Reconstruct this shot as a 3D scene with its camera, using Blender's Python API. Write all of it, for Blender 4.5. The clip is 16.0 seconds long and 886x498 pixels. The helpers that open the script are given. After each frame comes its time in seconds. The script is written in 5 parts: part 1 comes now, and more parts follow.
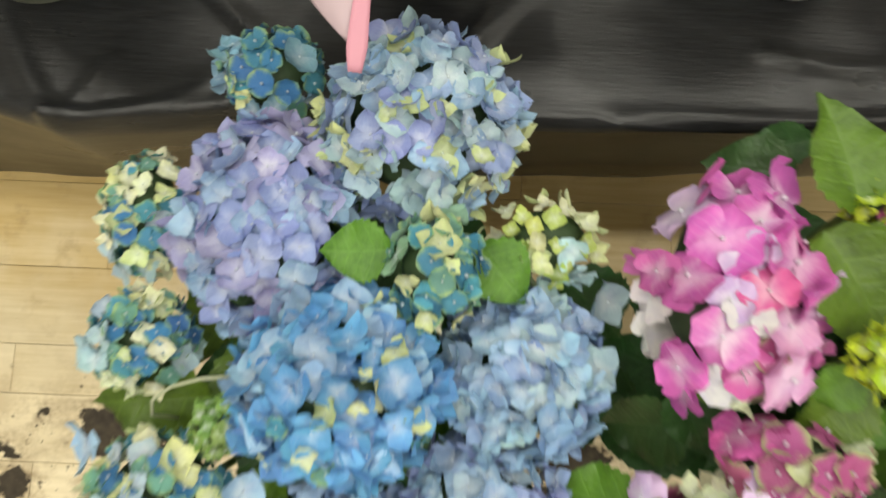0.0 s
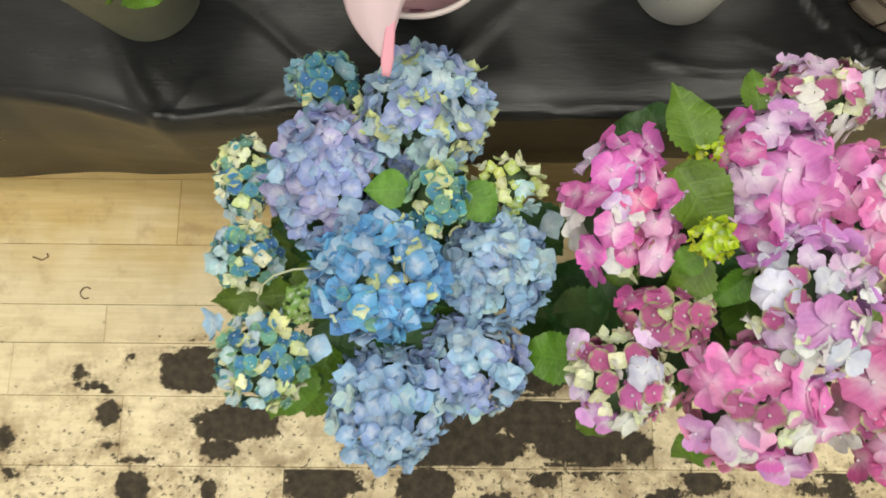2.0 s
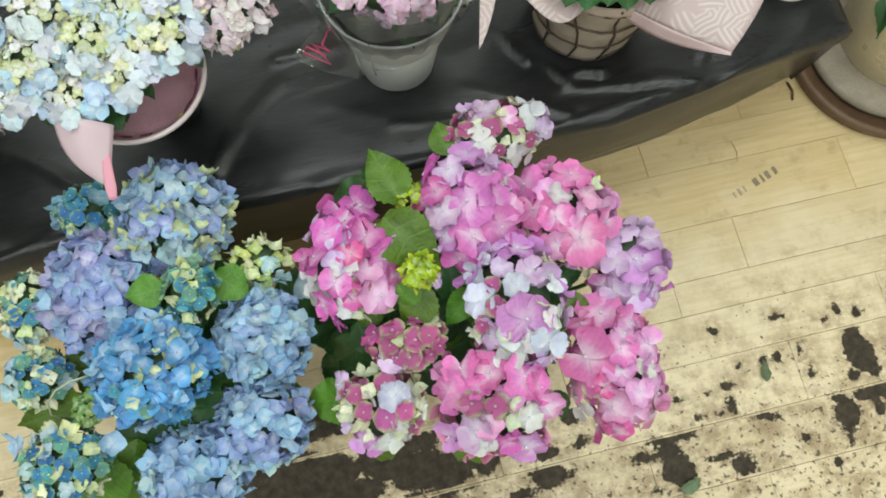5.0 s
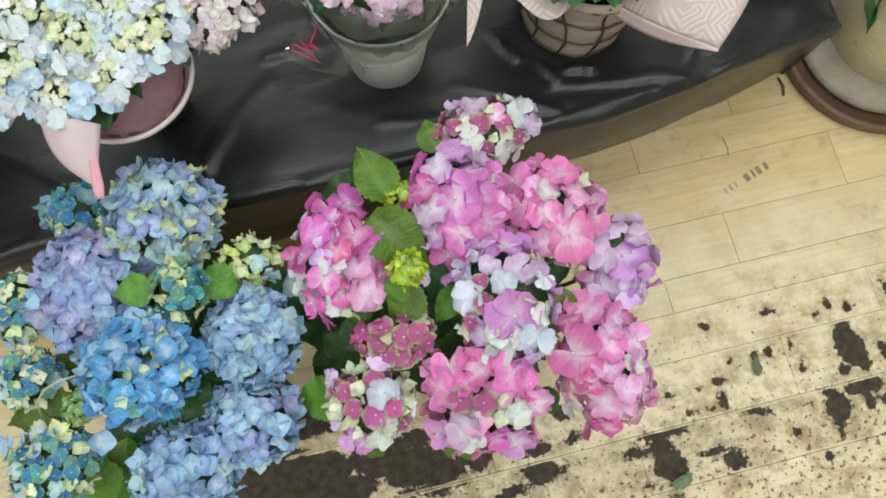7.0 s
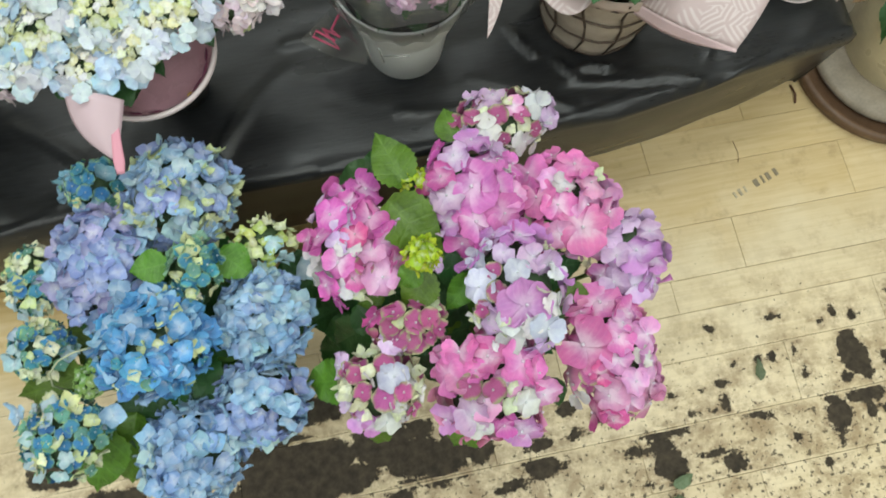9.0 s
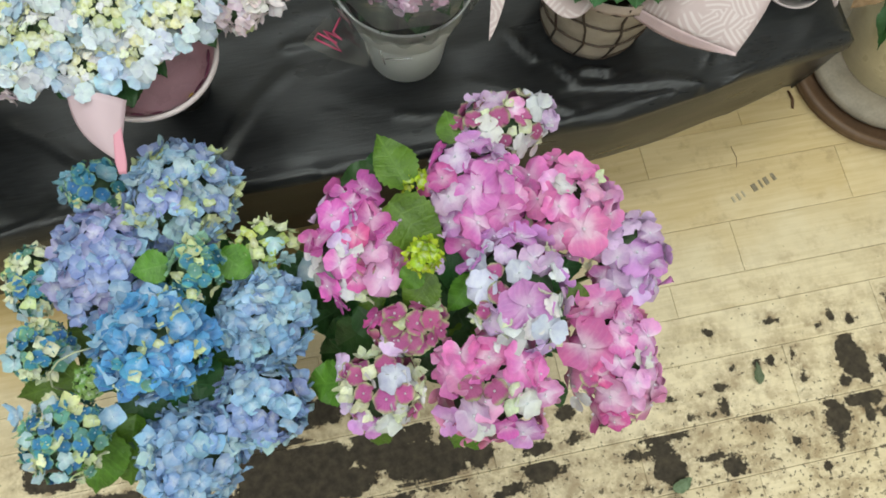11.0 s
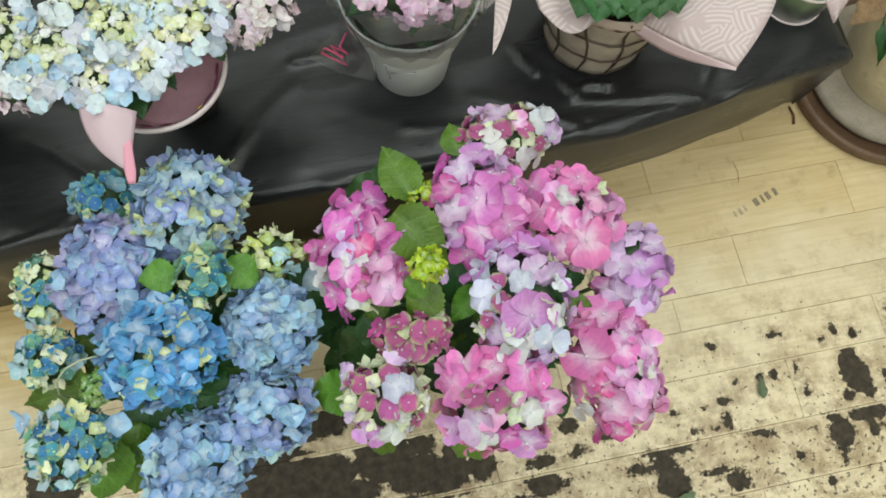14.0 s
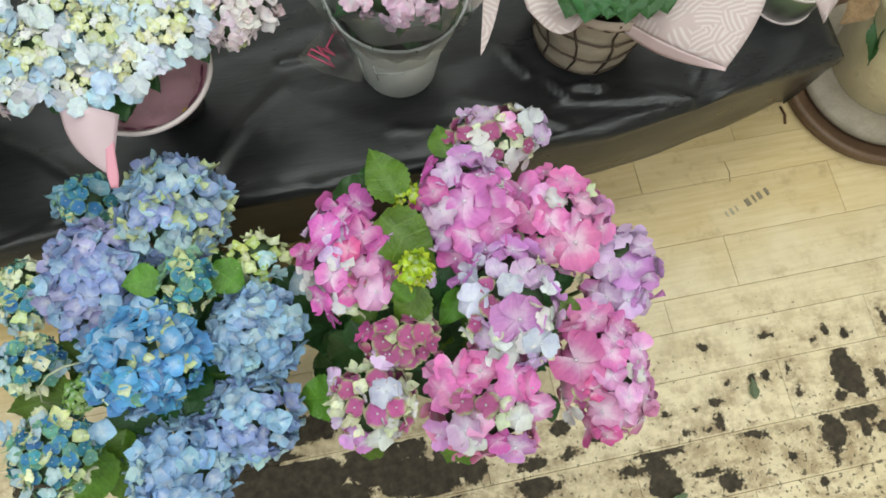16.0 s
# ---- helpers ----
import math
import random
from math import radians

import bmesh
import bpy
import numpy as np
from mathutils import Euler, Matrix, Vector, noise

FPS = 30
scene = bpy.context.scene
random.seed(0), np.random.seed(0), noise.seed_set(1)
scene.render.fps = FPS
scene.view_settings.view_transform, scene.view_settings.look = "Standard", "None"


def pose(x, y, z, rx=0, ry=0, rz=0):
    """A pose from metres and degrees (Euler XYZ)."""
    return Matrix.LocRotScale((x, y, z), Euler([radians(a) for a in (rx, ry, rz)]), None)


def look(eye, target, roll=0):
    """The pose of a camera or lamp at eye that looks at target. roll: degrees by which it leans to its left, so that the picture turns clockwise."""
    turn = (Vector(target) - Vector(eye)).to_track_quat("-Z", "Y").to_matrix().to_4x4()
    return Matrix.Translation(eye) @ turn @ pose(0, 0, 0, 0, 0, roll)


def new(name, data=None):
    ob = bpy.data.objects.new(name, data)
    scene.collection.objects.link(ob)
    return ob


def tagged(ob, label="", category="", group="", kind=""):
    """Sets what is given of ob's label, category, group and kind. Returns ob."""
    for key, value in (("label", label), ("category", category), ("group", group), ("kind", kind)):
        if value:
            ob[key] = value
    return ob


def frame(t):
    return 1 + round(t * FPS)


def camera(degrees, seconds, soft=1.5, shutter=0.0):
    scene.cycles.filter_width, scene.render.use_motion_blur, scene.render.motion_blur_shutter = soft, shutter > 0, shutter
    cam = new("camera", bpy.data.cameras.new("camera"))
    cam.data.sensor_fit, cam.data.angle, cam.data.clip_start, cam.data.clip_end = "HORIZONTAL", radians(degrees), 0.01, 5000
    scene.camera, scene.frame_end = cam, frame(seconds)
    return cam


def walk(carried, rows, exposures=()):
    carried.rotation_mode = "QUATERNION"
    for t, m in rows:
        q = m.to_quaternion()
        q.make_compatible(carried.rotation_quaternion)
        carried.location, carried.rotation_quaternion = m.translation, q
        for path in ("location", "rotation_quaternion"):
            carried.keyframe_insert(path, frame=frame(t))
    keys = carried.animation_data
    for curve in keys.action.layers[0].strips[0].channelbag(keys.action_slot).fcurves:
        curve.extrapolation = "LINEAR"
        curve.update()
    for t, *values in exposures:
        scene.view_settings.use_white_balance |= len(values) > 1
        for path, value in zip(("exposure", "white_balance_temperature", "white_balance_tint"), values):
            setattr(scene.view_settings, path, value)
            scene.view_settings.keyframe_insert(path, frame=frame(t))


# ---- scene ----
cam = camera(64.7, 16.0, soft=1.75, shutter=0.9)
PATH = [
    (0, (0.056, -0.024, 0.925), (0.035, 0.236, -1.058), -2.3),
    (0.5, (0.059, -0.077, 1.006), (0.044, 0.22, -0.972), -1.2),
    (1, (0.061, -0.118, 1.078), (0.062, 0.213, -0.894), 1.3),
    (1.5, (0.057, -0.134, 1.133), (0.089, 0.178, -0.842), 6.5),
    (2, (0.051, -0.151, 1.178), (0.057, 0.185, -0.794), 1.5),
    (2.5, (0.063, -0.166, 1.206), (0.059, 0.16, -0.767), -1.4),
    (3, (0.098, -0.168, 1.219), (0.134, 0.152, -0.755), 2.3),
    (3.5, (0.19, -0.165, 1.237), (0.272, 0.099, -0.744), 7.2),
    (4, (0.252, -0.177, 1.274), (0.4, 0.214, -0.682), 9.1),
    (4.5, (0.267, -0.192, 1.292), (0.395, 0.254, -0.653), 4.8),
    (5, (0.288, -0.198, 1.299), (0.441, 0.273, -0.638), 4.8),
    (5.2, (0.289, -0.202, 1.3), (0.445, 0.269, -0.637), 5.1),
    (7.3, (0.3, -0.199, 1.301), (0.457, 0.261, -0.639), 5.3),
    (7.5, (0.3, -0.196, 1.3), (0.473, 0.265, -0.638), 7.6),
    (8, (0.296, -0.202, 1.297), (0.455, 0.242, -0.646), 6.5),
    (8.5, (0.286, -0.212, 1.303), (0.461, 0.273, -0.629), 7.7),
    (9, (0.278, -0.216, 1.303), (0.437, 0.253, -0.635), 7.3),
    (9.2, (0.274, -0.211, 1.297), (0.437, 0.247, -0.643), 8.5),
    (11.3, (0.27, -0.223, 1.302), (0.445, 0.265, -0.63), 8.3),
    (11.5, (0.275, -0.224, 1.302), (0.441, 0.266, -0.63), 7.1),
    (12, (0.272, -0.23, 1.305), (0.435, 0.275, -0.623), 6.7),
    (12.5, (0.268, -0.231, 1.302), (0.438, 0.265, -0.628), 8.0),
    (13, (0.266, -0.23, 1.3), (0.449, 0.27, -0.628), 9.5),
    (13.5, (0.265, -0.236, 1.299), (0.452, 0.25, -0.632), 10.6),
    (14, (0.267, -0.233, 1.308), (0.441, 0.304, -0.611), 6.9),
    (14.5, (0.271, -0.233, 1.304), (0.455, 0.299, -0.615), 7.7),
    (15, (0.272, -0.234, 1.305), (0.462, 0.315, -0.609), 7.8),
    (15.5, (0.275, -0.227, 1.303), (0.466, 0.302, -0.617), 8.5),
    (16, (0.278, -0.227, 1.302), (0.464, 0.303, -0.617), 8.0),
]
walk(cam, [(t, look(eye, target, roll)) for t, eye, target, roll in PATH], [
    (0.0, -0.04, 6950, 5), (3.2, -0.02, 6600, 3), (4.2, -0.10, 6100, 0), (8.0, -0.13, 6100, 0), (12.5, -0.18, 6100, 0), (16.0, -0.14, 6100, 0)])

# ---- world and light ----
world = bpy.data.worlds.new("shop_air")
world.use_nodes = True
world.node_tree.nodes["Background"].inputs[0].default_value = (0.9, 0.95, 1.0, 1)
world.node_tree.nodes["Background"].inputs[1].default_value = 0.05
scene.world = world


def tube_light(x, y, z, length, width, power):
    data = bpy.data.lights.new("unseen_ceiling_tube", "AREA")
    data.shape, data.size, data.size_y = "RECTANGLE", length, width
    data.energy, data.color = power, (1.0, 0.98, 0.94)
    ob = new("unseen_ceiling_tube", data)
    ob.location = (x, y, z)
    return ob


tube_light(0.2, 1.42, 2.62, 3.6, 0.16, 14)
tube_light(0.2, 0.62, 2.62, 3.6, 0.16, 36)
tube_light(0.2, -0.62, 2.62, 3.6, 0.16, 41)
# two unseen southern tubes, added to brighten the upright faces of the pots
tube_light(0.2, -1.90, 2.62, 3.6, 0.16, 25)
tube_light(0.2, -3.10, 2.62, 3.6, 0.16, 26)


# ---- small helpers ----
R = random.Random(7)


def thing(name, at, label, category, group="", kind=""):
    ob = new(name)
    ob.empty_display_size = 0.02
    ob.location = at
    bpy.context.view_layer.update()
    return tagged(ob, label, category, group, kind)


def mesh_of(name, bm, smooth=True):
    me = bpy.data.meshes.new(name)
    bm.to_mesh(me)
    bm.free()
    if smooth:
        me.polygons.foreach_set("use_smooth", [True] * len(me.polygons))
    me.update()
    return me


def part(name, shape, material, parent=None, label="", smooth=True):
    """One mesh object in world coordinates, under a thing or part."""
    me = mesh_of(name, shape, smooth) if isinstance(shape, bmesh.types.BMesh) else shape
    ob = new(name, me)
    if material and not me.materials:
        me.materials.append(material)
    if parent:
        ob.parent = parent
        base = Vector((0, 0, 0))
        up = parent
        while up:
            base += up.location
            up = up.parent
        ob.location = -base
    return tagged(ob, label)


def lathe(profile, at=(0, 0, 0), steps=48, bm=None, wobble=0.0):
    """Turns a profile of (radius, height) round the upright axis."""
    bm = bm or bmesh.new()
    rings = []
    for r, z in profile:
        ring = []
        for i in range(steps):
            a = 2 * math.pi * i / steps
            k = 1 + wobble * noise.noise((math.cos(a) * 2, math.sin(a) * 2, z * 9))
            ring.append(bm.verts.new((at[0] + r * k * math.cos(a), at[1] + r * k * math.sin(a), at[2] + z)))
        rings.append(ring)
    for a, b in zip(rings, rings[1:]):
        for i in range(steps):
            j = (i + 1) % steps
            bm.faces.new((a[i], a[j], b[j], b[i]))
    return bm


def tube(points, radii, steps=7, bm=None):
    """A tapered tube along points."""
    bm = bm or bmesh.new()
    rings = []
    for k, p in enumerate(points):
        p = Vector(p)
        d = Vector(points[min(k + 1, len(points) - 1)]) - Vector(points[max(k - 1, 0)])
        q = d.to_track_quat("Z", "Y")
        r = radii[k] if isinstance(radii, (list, tuple)) else radii
        rings.append([bm.verts.new(p + q @ Vector((r * math.cos(2 * math.pi * i / steps), r * math.sin(2 * math.pi * i / steps), 0))) for i in range(steps)])
    for a, b in zip(rings, rings[1:]):
        for i in range(steps):
            j = (i + 1) % steps
            bm.faces.new((a[i], a[j], b[j], b[i]))
    bm.faces.new(rings[0][::-1])
    bm.faces.new(rings[-1])
    return bm


def sheet(nu, nv, place, thick=0.0):
    """A surface from place(u, v), u and v in 0..1."""
    bm = bmesh.new()
    grid = [[bm.verts.new(place(i / nu, j / nv)) for j in range(nv + 1)] for i in range(nu + 1)]
    for i in range(nu):
        for j in range(nv):
            bm.faces.new((grid[i][j], grid[i + 1][j], grid[i + 1][j + 1], grid[i][j + 1]))
    if thick:
        bmesh.ops.recalc_face_normals(bm, faces=bm.faces)
        bmesh.ops.solidify(bm, geom=bm.faces[:], thickness=thick)
    return bm


# ---- materials ----
def material(name):
    m = bpy.data.materials.new(name)
    m.use_nodes = True
    nt = m.node_tree
    return m, nt, nt.nodes["Principled BSDF"]


def node(nt, kind, **values):
    n = nt.nodes.new(kind)
    for k, v in values.items():
        if k in n.inputs:
            n.inputs[k].default_value = v
    return n


def math_node(nt, op, a, b=None, clamp=False):
    n = nt.nodes.new("ShaderNodeMath")
    n.operation, n.use_clamp = op, clamp
    for k, v in ((0, a), (1, b)):
        if v is None:
            continue
        if isinstance(v, (int, float)):
            n.inputs[k].default_value = v
        else:
            nt.links.new(v, n.inputs[k])
    return n.outputs[0]


def mix_node(nt, fac, a, b, blend="MIX"):
    n = nt.nodes.new("ShaderNodeMix")
    n.data_type, n.blend_type = "RGBA", blend
    for k, v in ((0, fac), (6, a), (7, b)):
        if isinstance(v, (int, float)):
            n.inputs[k].default_value = v
        elif isinstance(v, tuple):
            n.inputs[k].default_value = (*v[:3], 1)
        else:
            nt.links.new(v, n.inputs[k])
    return n.outputs[2]


def noise_node(nt, scale, detail=3.0, rough=0.55, vec=None, stretch=None):
    n = node(nt, "ShaderNodeTexNoise", Scale=scale, Detail=detail, Roughness=rough)
    if vec is None:
        vec = nt.nodes.new("ShaderNodeNewGeometry").outputs["Position"]
    if stretch:
        s = nt.nodes.new("ShaderNodeVectorMath")
        s.operation = "MULTIPLY"
        nt.links.new(vec, s.inputs[0])
        s.inputs[1].default_value = stretch
        vec = s.outputs[0]
    nt.links.new(vec, n.inputs["Vector"])
    return n.outputs["Fac"]


def span(nt, value, a, b, c=0.0, d=1.0, smooth=False):
    n = nt.nodes.new("ShaderNodeMapRange")
    n.interpolation_type = "SMOOTHSTEP" if smooth else "LINEAR"
    nt.links.new(value, n.inputs[0])
    for k, v in zip((1, 2, 3, 4), (a, b, c, d)):
        n.inputs[k].default_value = v
    return n.outputs[0]


def bump(nt, bsdf, height, strength=0.3, distance=0.002):
    n = node(nt, "ShaderNodeBump", Strength=strength, Distance=distance)
    nt.links.new(height, n.inputs["Height"])
    nt.links.new(n.outputs[0], bsdf.inputs["Normal"])


def surface(name, colour, rough=0.5, vary=0.15, scale=20.0, relief=0.0, metal=0.0, coat=0.0, second=None):
    """A plain painted, plastic or ceramic surface with mottling and fine relief."""
    m, nt, b = material(name)
    big, fine = noise_node(nt, scale, 4), noise_node(nt, scale * 9, 3)
    f = span(nt, math_node(nt, "ADD", math_node(nt, "MULTIPLY", big, 0.65), math_node(nt, "MULTIPLY", fine, 0.35)), 0.3, 0.7)
    dark = second or tuple(c * (1 - vary * 2) for c in colour)
    nt.links.new(mix_node(nt, f, dark, colour), b.inputs["Base Color"])
    nt.links.new(span(nt, big, 0.3, 0.7, rough + 0.08, max(rough - 0.08, 0.03)), b.inputs["Roughness"])
    b.inputs["Metallic"].default_value, b.inputs["Coat Weight"].default_value = metal, coat
    if relief:
        bump(nt, b, fine, 0.5, relief)
    return m


def petal_material(name, young=False):
    """Petal: the object's colour, paler at the eye and with faint veins; young petals keep a coloured middle and a green-cream rim."""
    m, nt, b = material(name)
    info = nt.nodes.new("ShaderNodeObjectInfo")
    rad = node(nt, "ShaderNodeAttribute")
    rad.attribute_name = "rad"
    ang = node(nt, "ShaderNodeAttribute")
    ang.attribute_name = "ang"
    r, a = rad.outputs["Fac"], ang.outputs["Fac"]
    tex = nt.nodes.new("ShaderNodeTexCoord").outputs["Object"]
    mottle = noise_node(nt, 3.0, 3, 0.6, tex)
    col = info.outputs["Color"]
    if young:
        rim = mix_node(nt, span(nt, mottle, 0.35, 0.65), (0.15, 0.34, 0.08), (0.38, 0.53, 0.20))
        edge = span(nt, math_node(nt, "ADD", r, math_node(nt, "MULTIPLY", math_node(nt, "SUBTRACT", mottle, 0.5), 0.7)), 0.60, 1.15, 0.0, 0.85, smooth=True)
        col = mix_node(nt, edge, col, rim)
    else:
        pale = mix_node(nt, info.outputs["Alpha"], col, (0.80, 0.82, 0.86))
        eye = span(nt, math_node(nt, "ADD", r, math_node(nt, "MULTIPLY", math_node(nt, "SUBTRACT", mottle, 0.5), 0.8)), 0.65, 0.05, smooth=True)
        col = mix_node(nt, eye, col, pale)
        deep = mix_node(nt, 1.0, col, (0.80, 0.78, 0.90), "MULTIPLY")
        col = mix_node(nt, span(nt, mottle, 0.45, 0.75), col, deep)
    vein = math_node(nt, "SINE", math_node(nt, "MULTIPLY", a, 26.0))
    col = mix_node(nt, span(nt, vein, 0.5, 1.0, 0.0, 0.045), col, (0.85, 0.86, 0.90))
    bead = math_node(nt, "LESS_THAN", r, -0.5)
    col = mix_node(nt, math_node(nt, "MULTIPLY", bead, 0.55), col, (0.72, 0.78, 0.80))
    hue = node(nt, "ShaderNodeHueSaturation", Saturation=1.0)
    nt.links.new(col, hue.inputs["Color"])
    nt.links.new(span(nt, info.outputs["Random"], 0, 1, 0.49, 0.51), hue.inputs["Hue"])
    nt.links.new(span(nt, info.outputs["Random"], 1, 0, 0.92, 1.08), hue.inputs["Value"])
    col = hue.outputs[0]
    nt.links.new(col, b.inputs["Base Color"])
    b.inputs["Roughness"].default_value = 0.6
    b.inputs["Specular IOR Level"].default_value = 0.3
    bump(nt, b, vein, 0.06, 0.02)
    tr = nt.nodes.new("ShaderNodeBsdfTranslucent")
    nt.links.new(col, tr.inputs["Color"])
    mx = nt.nodes.new("ShaderNodeMixShader")
    mx.inputs[0].default_value = 0.24
    nt.links.new(b.outputs[0], mx.inputs[1])
    nt.links.new(tr.outputs[0], mx.inputs[2])
    nt.links.new(mx.outputs[0], nt.nodes["Material Output"].inputs["Surface"])
    return m


def leaf_material(name, light, dark, gloss=0.42):
    m, nt, b = material(name)
    info = nt.nodes.new("ShaderNodeObjectInfo")
    at = node(nt, "ShaderNodeAttribute")
    at.attribute_name = "blade"
    sep = nt.nodes.new("ShaderNodeSeparateXYZ")
    nt.links.new(at.outputs["Vector"], sep.inputs[0])
    side = math_node(nt, "ABSOLUTE", sep.outputs[0])
    run = sep.outputs[1]
    phase = math_node(nt, "MULTIPLY", math_node(nt, "SUBTRACT", run, math_node(nt, "MULTIPLY", side, 0.28)), 36.0)
    vein = span(nt, math_node(nt, "SINE", phase), 0.80, 1.0, smooth=True)
    mid = span(nt, side, 0.05, 0.01, smooth=True)
    vein = math_node(nt, "MAXIMUM", vein, mid)
    tex = nt.nodes.new("ShaderNodeTexCoord").outputs["Object"]
    big, fine = noise_node(nt, 2.5, 3, 0.6, tex), noise_node(nt, 22.0, 3, 0.6, tex)
    col = mix_node(nt, span(nt, big, 0.3, 0.7), dark, light)
    col = mix_node(nt, span(nt, fine, 0.35, 0.75, 0.0, 0.35), col, tuple(c * 1.5 for c in light))
    col = mix_node(nt, math_node(nt, "MULTIPLY", vein, 0.15), col, tuple(min(1, c * 1.8 + 0.02) for c in light))
    hue = node(nt, "ShaderNodeHueSaturation")
    nt.links.new(col, hue.inputs["Color"])
    nt.links.new(span(nt, info.outputs["Random"], 0, 1, 0.48, 0.515), hue.inputs["Hue"])
    nt.links.new(span(nt, info.outputs["Random"], 0, 1, 0.75, 1.2), hue.inputs["Value"])
    col = hue.outputs[0]
    nt.links.new(col, b.inputs["Base Color"])
    nt.links.new(span(nt, fine, 0.3, 0.7, gloss + 0.1, gloss - 0.06), b.inputs["Roughness"])
    bump(nt, b, math_node(nt, "SUBTRACT", fine, math_node(nt, "MULTIPLY", vein, 1.4)), 0.18, 0.03)
    tr = nt.nodes.new("ShaderNodeBsdfTranslucent")
    nt.links.new(col, tr.inputs["Color"])
    mx = nt.nodes.new("ShaderNodeMixShader")
    mx.inputs[0].default_value = 0.22
    nt.links.new(b.outputs[0], mx.inputs[1])
    nt.links.new(tr.outputs[0], mx.inputs[2])
    nt.links.new(mx.outputs[0], nt.nodes["Material Output"].inputs["Surface"])
    return m


# Seams between the boards, from the platform outwards.
SEAMS = [0.168, 0.053, -0.050, -0.114, -0.200, -0.311, -0.415]
# Worn-through dark patches of the boards: x, y, half length, half width.
WORN_WEST = [
    (-0.355, -0.156, 0.056, 0.036), (-0.397, -0.138, 0.015, 0.011), (-0.280, -0.241, 0.078, 0.032), (-0.307, -0.283, 0.032, 0.024),
    (-0.493, -0.230, 0.019, 0.022), (-0.547, -0.163, 0.014, 0.011), (-0.531, -0.184, 0.017, 0.006), (-0.464, -0.135, 0.008, 0.008),
    (-0.497, -0.197, 0.009, 0.008), (-0.659, -0.269, 0.017, 0.020), (-0.644, -0.324, 0.019, 0.010), (-0.487, -0.278, 0.013, 0.006),
    (-0.443, -0.304, 0.036, 0.010), (-0.445, -0.349, 0.028, 0.033), (-0.318, -0.351, 0.017, 0.023), (-0.338, -0.331, 0.015, 0.009),
]
WORN_UNDER_BLUE = [
    (-0.143, -0.335, 0.056, 0.029), (-0.183, -0.316, 0.026, 0.007), (0.029, -0.341, 0.038, 0.036), (0.082, -0.273, 0.057, 0.035),
    (-0.008, -0.277, 0.071, 0.029), (0.138, -0.288, 0.032, 0.018), (-0.023, -0.198, 0.072, 0.047), (0.213, -0.167, 0.038, 0.019),
    (0.202, -0.224, 0.046, 0.030), (0.150, -0.362, 0.023, 0.011), (0.033, -0.246, 0.082, 0.052), (0.154, -0.274, 0.030, 0.017),
    (0.202, -0.231, 0.047, 0.032), (0.220, -0.330, 0.015, 0.010), (0.080, -0.151, 0.060, 0.019), (0.100, -0.235, 0.050, 0.027),
    (0.005, -0.275, 0.059, 0.028),
]
WORN_MIDDLE = [
    (0.304, -0.291, 0.038, 0.018), (0.274, -0.218, 0.026, 0.017), (0.329, -0.262, 0.018, 0.035), (0.373, -0.273, 0.024, 0.022),
    (0.484, -0.292, 0.031, 0.013), (0.482, -0.331, 0.033, 0.016), (0.544, -0.238, 0.020, 0.015), (0.284, -0.313, 0.045, 0.008),
    (0.702, -0.318, 0.038, 0.009), (0.708, -0.373, 0.028, 0.027), (0.700, -0.341, 0.021, 0.014), (0.794, -0.368, 0.020, 0.005),
    (0.743, -0.260, 0.011, 0.008), (0.767, -0.293, 0.011, 0.008), (0.664, -0.400, 0.011, 0.005), (0.658, -0.342, 0.021, 0.006),
    (0.545, -0.285, 0.027, 0.009), (0.426, -0.347, 0.030, 0.008), (0.613, -0.268, 0.021, 0.012), (0.267, -0.267, 0.050, 0.029),
]
WORN_EAST = [
    (1.104, -0.244, 0.030, 0.041), (1.115, -0.287, 0.014, 0.015), (1.076, -0.287, 0.014, 0.012), (1.039, -0.348, 0.022, 0.029),
    (1.165, -0.274, 0.014, 0.028), (1.102, -0.327, 0.028, 0.013), (1.137, -0.357, 0.010, 0.009), (1.106, -0.357, 0.010, 0.009),
    (1.041, -0.389, 0.006, 0.011), (0.993, -0.426, 0.011, 0.011), (1.089, -0.166, 0.007, 0.014), (1.129, -0.178, 0.009, 0.006),
    (1.058, -0.179, 0.007, 0.004), (0.973, -0.150, 0.010, 0.006),
]
WORN_FAR_EAST = [
    (0.849, -0.153, 0.009, 0.007), (0.993, -0.219, 0.010, 0.017), (1.002, -0.269, 0.009, 0.016), (0.951, -0.227, 0.011, 0.014),
    (0.918, -0.223, 0.008, 0.006), (0.872, -0.226, 0.006, 0.005), (0.841, -0.255, 0.013, 0.009), (0.839, -0.289, 0.012, 0.015),
    (0.811, -0.297, 0.016, 0.005), (0.824, -0.393, 0.020, 0.016), (0.896, -0.320, 0.021, 0.007), (1.214, -0.165, 0.007, 0.017),
    (0.951, -0.374, 0.005, 0.006), (0.802, -0.257, 0.009, 0.006),
]


